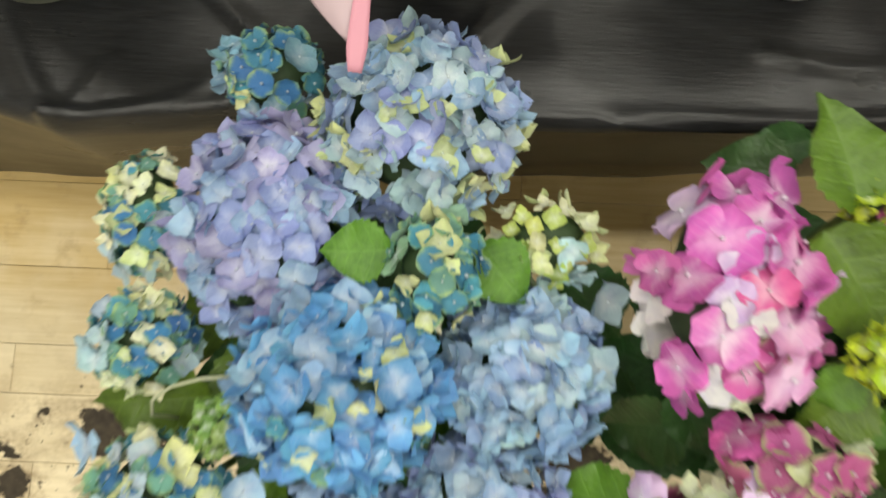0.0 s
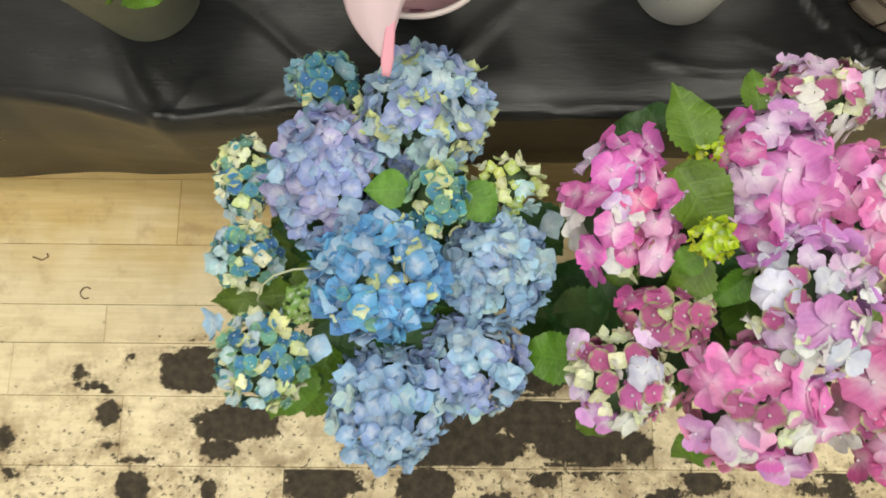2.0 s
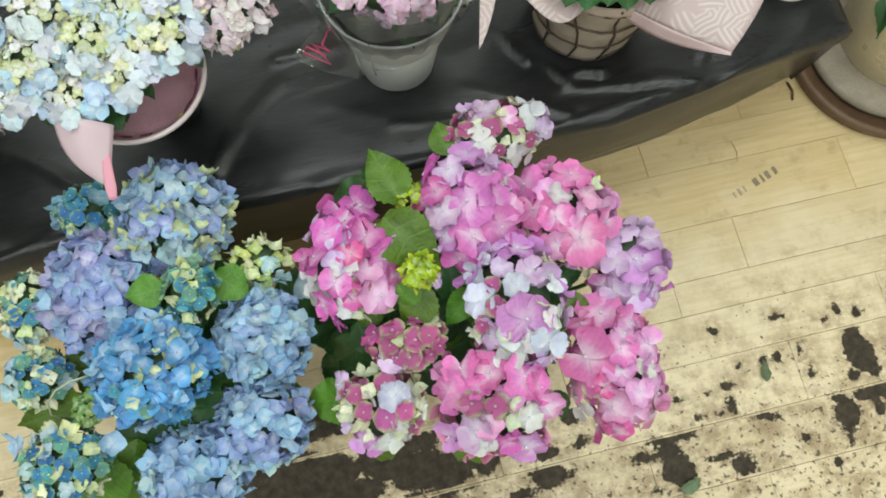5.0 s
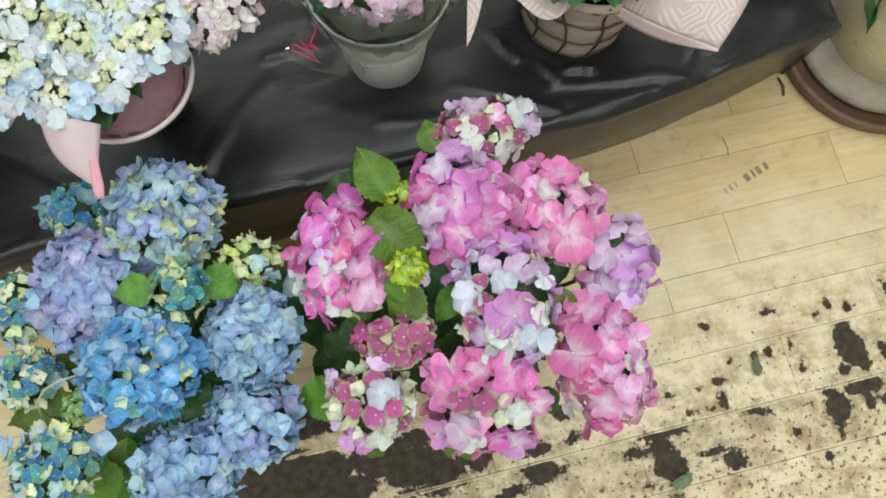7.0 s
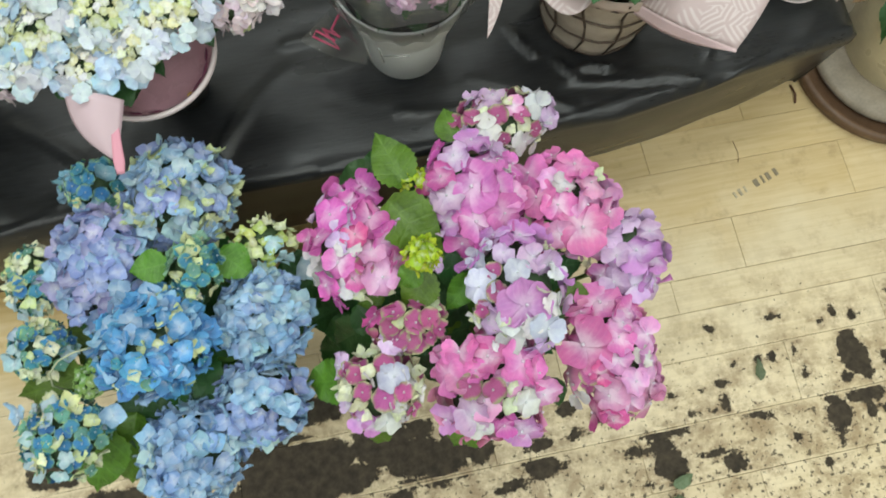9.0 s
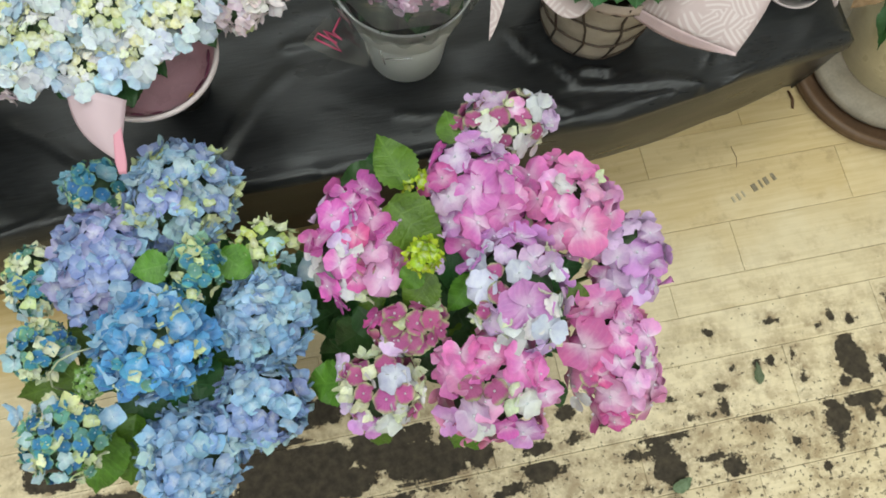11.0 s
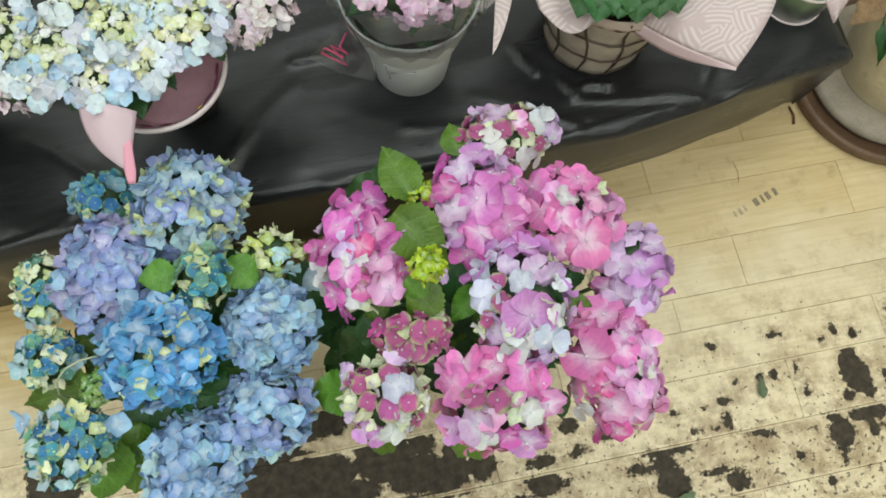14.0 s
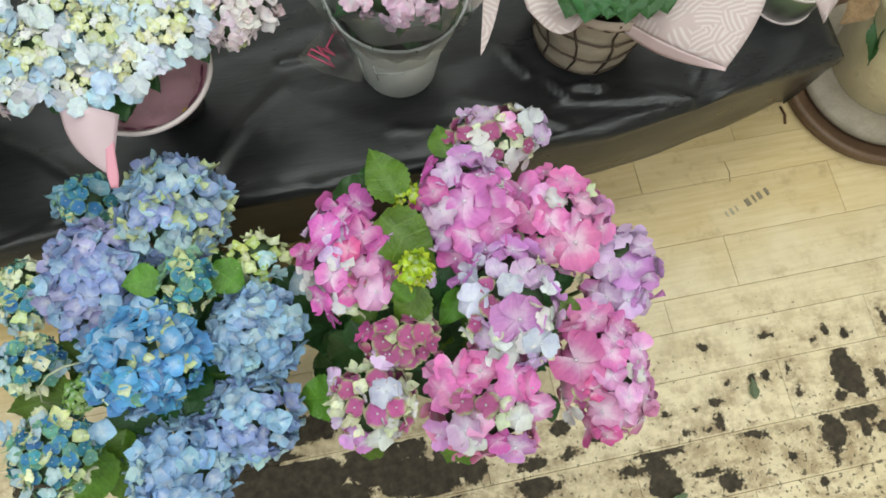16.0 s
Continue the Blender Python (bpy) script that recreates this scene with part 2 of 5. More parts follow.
def board_material():
    """Pale varnished boards: grain along x, dust specks, and patches worn through to a dark ground."""
    m, nt, b = material("pale_worn_boards")
    pos = nt.nodes.new("ShaderNodeNewGeometry").outputs["Position"]
    info = nt.nodes.new("ShaderNodeObjectInfo")
    rnd = info.outputs["Random"]
    shift = nt.nodes.new("ShaderNodeVectorMath")
    shift.operation = "MULTIPLY_ADD"
    nt.links.new(pos, shift.inputs[0])
    shift.inputs[1].default_value = (1, 1, 1)
    comb = nt.nodes.new("ShaderNodeCombineXYZ")
    nt.links.new(math_node(nt, "MULTIPLY", rnd, 37.0), comb.inputs[0])
    nt.links.new(math_node(nt, "MULTIPLY", rnd, 11.0), comb.inputs[2])
    nt.links.new(comb.outputs[0], shift.inputs[2])
    vec = shift.outputs[0]
    grain = noise_node(nt, 30, 5, 0.6, vec, (0.25, 4.0, 1))
    cloud = noise_node(nt, 7, 4, 0.6, vec)
    col = mix_node(nt, span(nt, grain, 0.3, 0.7), (0.60, 0.505, 0.325), (0.73, 0.635, 0.45))
    col = mix_node(nt, span(nt, cloud, 0.35, 0.7, 0.0, 0.5), col, (0.76, 0.68, 0.51))
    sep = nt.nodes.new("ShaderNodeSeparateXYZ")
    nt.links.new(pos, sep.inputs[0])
    # boards turn a browner ochre towards the platform, most strongly in the west
    ochre_band = span(nt, math_node(nt, "ADD", sep.outputs[1], math_node(nt, "MULTIPLY", noise_node(nt, 6, 4, 0.6, pos), 0.34)), 0.14, 0.28, 0.0, 0.88)
    ochre_band = math_node(nt, "MULTIPLY", ochre_band, span(nt, sep.outputs[0], 0.2, 0.8, 1.0, 0.68))
    col = mix_node(nt, ochre_band, col, mix_node(nt, span(nt, grain, 0.3, 0.7), (0.47, 0.325, 0.115), (0.56, 0.42, 0.19)))
    tone = mix_node(nt, rnd, (0.90, 0.87, 0.80), (1.06, 1.05, 1.02))
    col = mix_node(nt, 1.0, col, tone, "MULTIPLY")
    # brown scuffs
    scuff = math_node(nt, "MULTIPLY", span(nt, noise_node(nt, 16, 5, 0.7, vec), 0.52, 0.72, smooth=True), 0.36)
    col = mix_node(nt, scuff, col, (0.24, 0.15, 0.07))
    # dark patches
    field = None
    warp = node(nt, "ShaderNodeTexNoise", Scale=19.0, Detail=3.0)
    nt.links.new(pos, warp.inputs["Vector"])
    bent = nt.nodes.new("ShaderNodeVectorMath")
    bent.operation = "MULTIPLY_ADD"
    nt.links.new(warp.outputs["Color"], bent.inputs[0])
    bent.inputs[1].default_value = (0.028, 0.022, 0)
    back = nt.nodes.new("ShaderNodeVectorMath")
    back.operation = "ADD"
    nt.links.new(pos, back.inputs[0])
    back.inputs[1].default_value = (-0.014, -0.011, 0)
    nt.links.new(back.outputs[0], bent.inputs[2])
    for x, y, a, c in WORN_WEST + WORN_UNDER_BLUE + WORN_MIDDLE + WORN_EAST + WORN_FAR_EAST:
        v = nt.nodes.new("ShaderNodeVectorMath")
        v.operation = "MULTIPLY_ADD"
        nt.links.new(bent.outputs[0], v.inputs[0])
        # wear near the plants is grown further, taking in the shade there as well
        grow = 1.13 if -0.1 < x < 0.5 else 1.08
        a, c = a * grow, c * grow
        v.inputs[1].default_value = (1 / a, 1 / c, 0)
        v.inputs[2].default_value = (-x / a, -y / c, 0)
        ln = nt.nodes.new("ShaderNodeVectorMath")
        ln.operation = "LENGTH"
        nt.links.new(v.outputs[0], ln.inputs[0])
        d = math_node(nt, "MULTIPLY", math_node(nt, "SUBTRACT", ln.outputs["Value"], 1.0), min(a, c) * 40)
        field = d if field is None else math_node(nt, "MINIMUM", field, d)
    # the raised board edges kept their varnish
    for seam in SEAMS[3:]:
        off = math_node(nt, "ABSOLUTE", math_node(nt, "SUBTRACT", sep.outputs[1], seam))
        field = math_node(nt, "ADD", field, span(nt, off, 0.0045, 0.0025, 0.0, 0.55))
    rough_edge = math_node(nt, "MULTIPLY", math_node(nt, "SUBTRACT", noise_node(nt, 34, 5, 0.62, pos), 0.5), 1.3)
    flake = math_node(nt, "MULTIPLY", math_node(nt, "SUBTRACT", noise_node(nt, 120, 4, 0.65, pos), 0.5), 0.8)
    rough_edge = math_node(nt, "ADD", rough_edge, flake)
    field = math_node(nt, "ADD", math_node(nt, "ADD", field, rough_edge), math_node(nt, "MULTIPLY", math_node(nt, "SUBTRACT", rnd, 0.5), 0.35))
    halo = math_node(nt, "MULTIPLY", span(nt, field, 1.1, 0.0), span(nt, noise_node(nt, 45, 5, 0.7, pos), 0.42, 0.62))
    col = mix_node(nt, math_node(nt, "MULTIPLY", halo, 0.75), col, (0.17, 0.105, 0.048))
    worn = span(nt, field, 0.06, -0.06)
    # specks, thicker towards the worn side of the floor
    zone = span(nt, math_node(nt, "ADD", sep.outputs[1], math_node(nt, "MULTIPLY", noise_node(nt, 5, 3, 0.5, pos), 0.30)), 0.20, -0.22, 0.0, 0.165)
    grime = math_node(nt, "MULTIPLY", math_node(nt, "MULTIPLY", zone, 4.2), span(nt, noise_node(nt, 22, 5, 0.7, pos), 0.46, 0.62))
    col = mix_node(nt, grime, col, (0.25, 0.17, 0.085))
    speck = span(nt, math_node(nt, "ADD", noise_node(nt, 95, 3, 0.6, pos), zone), 0.745, 0.775)
    worn = math_node(nt, "MAXIMUM", worn, math_node(nt, "MULTIPLY", speck, 0.8))
    ground = mix_node(nt, span(nt, noise_node(nt, 60, 4, 0.6, pos), 0.35, 0.75), (0.024, 0.018, 0.011), (0.075, 0.058, 0.036))
    col = mix_node(nt, worn, col, ground)
    nt.links.new(col, b.inputs["Base Color"])
    nt.links.new(mix_node(nt, worn, (0.42, 0.42, 0.42), (0.75, 0.75, 0.75)), b.inputs["Roughness"])
    b.inputs["Specular IOR Level"].default_value = 0.35
    bump(nt, b, math_node(nt, "SUBTRACT", math_node(nt, "MULTIPLY", grain, 0.25), worn), 0.4, 0.0012)
    return m


def film_material():
    """Black mulch film: fine crosswise streaks, satin sheen, dust."""
    m, nt, b = material("black_film")
    fine = noise_node(nt, 110, 4, 0.6, None, (0.30, 3.0, 3.0))
    wide = noise_node(nt, 9, 4, 0.6, None, (0.6, 2.0, 2.0))
    col = mix_node(nt, span(nt, fine, 0.3, 0.7), (0.007, 0.0073, 0.008), (0.020, 0.0207, 0.0225))
    col = mix_node(nt, span(nt, wide, 0.5, 0.8, 0, 0.5), col, (0.034, 0.035, 0.037))
    nt.links.new(col, b.inputs["Base Color"])
    nt.links.new(span(nt, wide, 0.3, 0.7, 0.34, 0.26), b.inputs["Roughness"])
    b.inputs["Specular IOR Level"].default_value = 0.42
    bump(nt, b, math_node(nt, "ADD", math_node(nt, "MULTIPLY", fine, 0.30), math_node(nt, "MULTIPLY", wide, 0.25)), 0.28, 0.004)
    return m


def clear_film(name="clear_cellophane", crumple=0.6, haze=0.05, rough=0.08):
    m, nt, b = material(name)
    wr = noise_node(nt, 25, 3, 0.6)
    gl = node(nt, "ShaderNodeBsdfGlossy", Roughness=rough)
    gl.inputs["Color"].default_value = (0.9, 0.9, 0.9, 1)
    tr = nt.nodes.new("ShaderNodeBsdfTransparent")
    tr.inputs["Color"].default_value = (0.93, 0.94, 0.93, 1)
    bp = node(nt, "ShaderNodeBump", Strength=crumple, Distance=0.01)
    nt.links.new(wr, bp.inputs["Height"])
    nt.links.new(bp.outputs[0], gl.inputs["Normal"])
    fr = node(nt, "ShaderNodeFresnel", IOR=1.5)
    nt.links.new(bp.outputs[0], fr.inputs["Normal"])
    mx = nt.nodes.new("ShaderNodeMixShader")
    nt.links.new(math_node(nt, "ADD", fr.outputs[0], haze, True), mx.inputs[0])
    nt.links.new(tr.outputs[0], mx.inputs[1])
    nt.links.new(gl.outputs[0], mx.inputs[2])
    nt.links.new(mx.outputs[0], nt.nodes["Material Output"].inputs["Surface"])
    return m


def paper_material(name, base, mark=None):
    """Thin wrapping paper, with sprays of pale strokes where mark is given."""
    m, nt, b = material(name)
    col = mix_node(nt, span(nt, noise_node(nt, 14, 4), 0.3, 0.7), tuple(c * 0.93 for c in base), base)
    if mark:
        tex = nt.nodes.new("ShaderNodeTexCoord").outputs["Object"]
        vor = node(nt, "ShaderNodeTexVoronoi", Scale=34.0)
        nt.links.new(tex, vor.inputs["Vector"])
        turn = math_node(nt, "MULTIPLY", vor.outputs["Color"], 6.28)
        sep = nt.nodes.new("ShaderNodeSeparateXYZ")
        nt.links.new(tex, sep.inputs[0])
        along = math_node(nt, "ADD", math_node(nt, "MULTIPLY", sep.outputs[0], math_node(nt, "COSINE", turn)), math_node(nt, "MULTIPLY", sep.outputs[1], math_node(nt, "SINE", turn)))
        line = span(nt, math_node(nt, "SINE", math_node(nt, "ADD", math_node(nt, "MULTIPLY", along, 900.0), math_node(nt, "MULTIPLY", vor.outputs["Distance"], 3.5))), 0.05, 0.35)
        line = math_node(nt, "MULTIPLY", line, span(nt, vor.outputs["Distance"], 0.72, 0.60))
        col = mix_node(nt, math_node(nt, "MULTIPLY", line, 0.6), col, mark)
    nt.links.new(col, b.inputs["Base Color"])
    b.inputs["Roughness"].default_value = 0.55
    tr = nt.nodes.new("ShaderNodeBsdfTranslucent")
    nt.links.new(col, tr.inputs["Color"])
    mx = nt.nodes.new("ShaderNodeMixShader")
    mx.inputs[0].default_value = 0.25
    nt.links.new(b.outputs[0], mx.inputs[1])
    nt.links.new(tr.outputs[0], mx.inputs[2])
    nt.links.new(mx.outputs[0], nt.nodes["Material Output"].inputs["Surface"])
    return m


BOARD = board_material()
FILM = film_material()
CLEAR = clear_film("clear_cellophane", 0.45, 0.10, 0.22)
MILKY = clear_film("dull_folded_cellophane", 0.5, 0.22, 0.45)
HAZY = clear_film("hazy_clear_plastic", 0.1, 0.30, 0.35)
CLEAR_FLAT = clear_film("smooth_cellophane", 0.10)
PETAL = petal_material("hydrangea_petal")
YOUNG = petal_material("young_hydrangea_petal", True)
LEAF = leaf_material("hydrangea_leaf", (0.105, 0.220, 0.020), (0.052, 0.118, 0.011))
# Dark green of the basket plant; under hydrangea heads it also carries shade.
LEAF_DARK = leaf_material("dark_and_shaded_leaf", (0.035, 0.110, 0.026), (0.018, 0.065, 0.014))
FALLEN = leaf_material("fallen_leaf_green", (0.16, 0.21, 0.12), (0.10, 0.14, 0.07), 0.6)
STALK = surface("green_stalk", (0.16, 0.24, 0.07), 0.55, 0.2, 60)
# stalk green again, with the shade inside the heads put into the colour
CORE = surface("stalk_green_with_shade", (0.035, 0.070, 0.022), 0.7, 0.25, 60)
PALE_STALK = surface("pale_blue_stalk", (0.42, 0.52, 0.66), 0.5, 0.1, 60)
CREAM_STALK = surface("pale_stalk", (0.42, 0.45, 0.30), 0.5, 0.1, 60)
SOIL = surface("potting_soil", (0.045, 0.030, 0.020), 0.9, 0.3, 70, 0.004)
BROWN_POT = surface("brown_plastic_pot", (0.11, 0.055, 0.030), 0.42, 0.12, 18)
BLACK_POT = surface("black_plastic_pot", (0.020, 0.020, 0.020), 0.45, 0.2, 20)
WHITE_POT = surface("white_plastic_pot", (0.86, 0.88, 0.87), 0.35, 0.05, 12)
GREY_POT = surface("grey_green_pot", (0.24, 0.255, 0.20), 0.5, 0.08, 14)
PINK_GLAZE = surface("pink_glaze", (0.84, 0.50, 0.58), 0.30, 0.06, 25, coat=0.2)
PALE_RIM = surface("pale_pink_rim", (0.72, 0.62, 0.62), 0.4, 0.06, 25)
SPOT = surface("darker_pink_print", (0.26, 0.06, 0.13), 0.4, 0.08, 40)
YELLOW = surface("yellow_print", (0.62, 0.40, 0.06), 0.4, 0.08, 40)
CLOTH = surface("beige_cloth", (0.43, 0.365, 0.29), 0.85, 0.12, 50, 0.0015)
TRIM = surface("pale_beige_trim", (0.46, 0.37, 0.31), 0.7, 0.08, 40)
DRY_LEAF = leaf_material("dry_brown_leaf", (0.30, 0.21, 0.09), (0.17, 0.11, 0.05), 0.6)
CANE = surface("dark_brown_cane", (0.075, 0.050, 0.035), 0.6, 0.2, 80, 0.001)
PINK_PAPER = paper_material("plain_pink_paper", (0.66, 0.51, 0.56))
PRINT_PAPER = paper_material("printed_pink_paper", (0.57, 0.455, 0.45), (0.74, 0.67, 0.66))
PALE_PAPER = paper_material("pale_pink_paper", (0.70, 0.54, 0.55))
HOT_PAPER = paper_material("rose_pink_paper", (0.76, 0.36, 0.46))
RED_PRINT = surface("red_print", (0.52, 0.06, 0.15), 0.4, 0.1, 50)
CREAM_POT = surface("cream_glazed_pot", (0.82, 0.74, 0.50), 0.3, 0.10, 9, coat=0.3)
SAUCER_GREY = surface("dusty_grey_saucer", (0.36, 0.31, 0.24), 0.6, 0.2, 22, 0.001)
SAUCER_BROWN = surface("brown_saucer", (0.16, 0.095, 0.055), 0.5, 0.2, 22, 0.001)
INK = surface("worn_dark_stamp", (0.36, 0.30, 0.20), 0.7, 0.35, 160)
FAINT_INK = surface("faded_stamp", (0.52, 0.45, 0.32), 0.7, 0.25, 160)
TWIG = surface("dry_twig", (0.13, 0.06, 0.03), 0.7, 0.2, 90)
WALL = surface("painted_wall", (0.55, 0.54, 0.51), 0.8, 0.04, 4, 0.001)
CEILING = surface("white_ceiling", (0.78, 0.78, 0.76), 0.9, 0.03, 3)
GAP = surface("dark_joint", (0.30, 0.22, 0.12), 0.9, 0.2, 30)

# ---- floor, platform, shell ----
X0, X1, Y0, Y1, TOP = -2.3, 2.9, -3.8, 1.75, 2.7


def box(x0, y0, z0, x1, y1, z1, bevel=0.0, bm=None):
    bm = bm or bmesh.new()
    made = bmesh.ops.create_cube(bm, size=1.0, matrix=Matrix.Translation(((x0 + x1) / 2, (y0 + y1) / 2, (z0 + z1) / 2)) @ Matrix.Diagonal((x1 - x0, y1 - y0, z1 - z0, 1)))
    if bevel:
        bmesh.ops.bevel(bm, geom=list({e for v in made["verts"] for e in v.link_edges}), offset=bevel, segments=1, affect="EDGES")
    return bm


for nm, bx in (("wall_north", (X0, Y1, 0, X1, Y1 + 0.1, TOP)), ("wall_south", (X0, Y0 - 0.1, 0, X1, Y0, TOP)), ("wall_west", (X0 - 0.1, Y0 - 0.1, 0, X0, Y1 + 0.1, TOP)), ("wall_east", (X1, Y0 - 0.1, 0, X1 + 0.1, Y1 + 0.1, TOP))):
    tagged(part(nm, box(*bx), WALL, smooth=False), "plain pale painted shop wall", "wall", kind="structure")
tagged(part("ceiling", box(X0 - 0.1, Y0 - 0.1, TOP, X1 + 0.1, Y1 + 0.1, TOP + 0.1), CEILING, smooth=False), "plain white shop ceiling", "ceiling", kind="structure")
floor = tagged(part("floor", box(X0 - 0.1, Y0 - 0.1, -0.06, X1 + 0.1, Y1 + 0.1, -0.010), GAP, smooth=False), "pale worn wooden board floor with dark stains", "floor", kind="structure")

# the platform's film: an unfolded cloth (a, b) laid over a low bench
BENCH = 0.30


def fold_line(x):
    return float(np.interp(x, (-2.3, -0.541, -0.434, -0.372, -0.322, -0.274, -0.207, -0.15, 0.0, 0.20, 0.59, 0.68, 0.83, 0.98, 1.11), (0.225, 0.202, 0.186, 0.171, 0.157, 0.165, 0.173, 0.180, 0.177, 0.176, 0.187, 0.185, 0.206, 0.235, 0.258)))


def foot_line(x):
    return float(np.interp(x, (-2.3, -0.64, -0.38, 0.25, 0.71, 1.02, 1.12, 1.18), (0.13, 0.176, 0.181, 0.204, 0.228, 0.270, 0.300, 0.311)))


# creases of the film: from x, y to x, y, height, half width
EAST_CREASES = [
    (0.819, 0.208, 0.679, 0.271, 0.008, 0.009), (0.818, 0.206, 0.601, 0.264, 0.007, 0.010), (0.819, 0.208, 0.734, 0.263, 0.006, 0.007),
    (0.819, 0.208, 0.865, 0.297, 0.006, 0.008), (0.677, 0.265, 0.621, 0.267, 0.011, 0.009), (0.621, 0.267, 0.568, 0.322, 0.011, 0.009),
    (0.568, 0.322, 0.515, 0.380, 0.010, 0.010), (0.677, 0.265, 0.677, 0.273, 0.011, 0.007), (0.779, 0.203, 0.566, 0.197, 0.006, 0.008),
]
WEST_CREASES = [
    (0.608, 0.219, 0.456, 0.283, 0.005, 0.012), (0.928, 0.227, 0.782, 0.197, 0.005, 0.008), (0.059, 0.239, 0.180, 0.364, 0.008, 0.022),
    (0.184, 0.394, 0.278, 0.413, 0.006, 0.014), (0.204, 0.170, 0.380, 0.179, 0.005, 0.012), (0.341, 0.254, 0.486, 0.252, 0.004, 0.012),
    (-0.322, 0.170, -0.385, 0.285, 0.006, 0.020), (-0.322, 0.170, -0.270, 0.225, 0.005, 0.014), (-0.322, 0.172, -0.18, 0.200, 0.005, 0.009), (-0.10, 0.230, -0.24, 0.330, 0.006, 0.014),
]


def crease(x, y):
    z = 0.0
    for x0, y0, x1, y1, h, w in EAST_CREASES + WEST_CREASES:
        dx, dy = x1 - x0, y1 - y0
        s = max(0.0, min(1.0, ((x - x0) * dx + (y - y0) * dy) / (dx * dx + dy * dy)))
        bend = 0.010 * math.sin(3.0 * s + x0 * 9)
        d = math.hypot(x - x0 - dx * s, y - y0 - dy * s - bend)
        z += 1.7 * h * max(0.0, 1 - d / w) ** 1.3 * (1 - 0.7 * s)
    return z


def film_point(a, b):
    right = 1.105
    da, db = max(0.0, a - right), max(0.0, -b)
    d = math.hypot(da, db)
    x = min(a, right)
    if d < 1e-6:
        y = fold_line(x) + b
        edge = min(b, max(0.0, right - a) * 1.0)
        z = BENCH - 0.014 * math.exp(-edge / 0.020)
        # folds that run back from the edge, and slack lying flat
        w = noise.noise((x * 3.1 + b * 2.2, b * 6.0 - x * 1.5, 3.3))
        z += 0.010 * max(0.0, 0.30 - abs(w)) * min(1, edge / 0.02)
        z += 0.005 * noise.noise((x * 3.0, b * 9.0, 8.1)) * min(1, edge / 0.03)
        z += 0.0012 * noise.noise((x * 17.0, b * 30.0, 1.7))
        z += crease(x, y)
        z += 0.0065 * math.exp(-(((b - 0.009 - 0.005 * noise.noise((x * 6, 0, 4.4))) / 0.008) ** 2)) * (1.0 + 0.8 * noise.noise((x * 3.3, 0, 9.1)))
        return Vector((x, y, z))
    k = min(1.0, d / BENCH)
    fall = BENCH - 0.014 - d * (BENCH - 0.016) / BENCH
    nx, ny = da / d, db / d
    y = fold_line(x) * (1 - k) + foot_line(x) * k
    out = 0.008 * math.sin(math.pi * k) + 0.012 * (1 - k) * noise.noise((x * 4.0, k * 2.0, 5.5)) + 0.010 * k * noise.noise((x * 6.5, 0.0, 2.2))
    px = x + nx * (out + 0.070 * k)
    py = (y if da == 0 else (fold_line(right) * (1 - k) + 0.311 * k if db > 0 else fold_line(right) + b + 0.049 * k)) - ny * out
    return Vector((px, py, max(0.002, fall)))


def film_mesh():
    bm = bmesh.new()
    aa = [-2.2 + 0.06 * i for i in range(20)] + [-1.0 + 0.0075 * i for i in range(281)] + [1.1075 + 0.0125 * i for i in range(25)]
    bb = [-BENCH + 0.0125 * i for i in range(24)] + [0.0, 0.003] + [0.006 * i for i in range(1, 51)] + [0.31 + 0.0125 * i for i in range(20)] + [0.56 + 0.05 * i for i in range(18)]
    grid = [[bm.verts.new(film_point(a, b)) for b in bb] for a in aa]
    for i in range(len(aa) - 1):
        for j in range(len(bb) - 1):
            d = math.hypot(max(0.0, aa[i] - 1.105), max(0.0, -bb[j + 1]))
            if d < BENCH + 0.004:
                bm.faces.new((grid[i][j], grid[i + 1][j], grid[i + 1][j + 1], grid[i][j + 1]))
    bmesh.ops.recalc_face_normals(bm, faces=bm.faces)
    return bm


bench = thing("display_platform", (0, 0.9, 0), "low display platform draped in creased black plastic film", "platform")
part("black_film_cover", film_mesh(), FILM, bench, "creased satin black plastic film")
part("bench_board", box(-2.2, 0.30, 0.255, 1.07, 1.68, 0.280, 0.004), GAP, bench, "hidden wooden board", False)
for lx in (-2.1, -1.0, 0.0, 0.95):
    for ly in (0.36, 1.6):
        part("leg", box(lx - 0.03, ly - 0.03, 0, lx + 0.03, ly + 0.03, 0.255, 0.003), GAP, bench, smooth=False)

# ---- plants ----


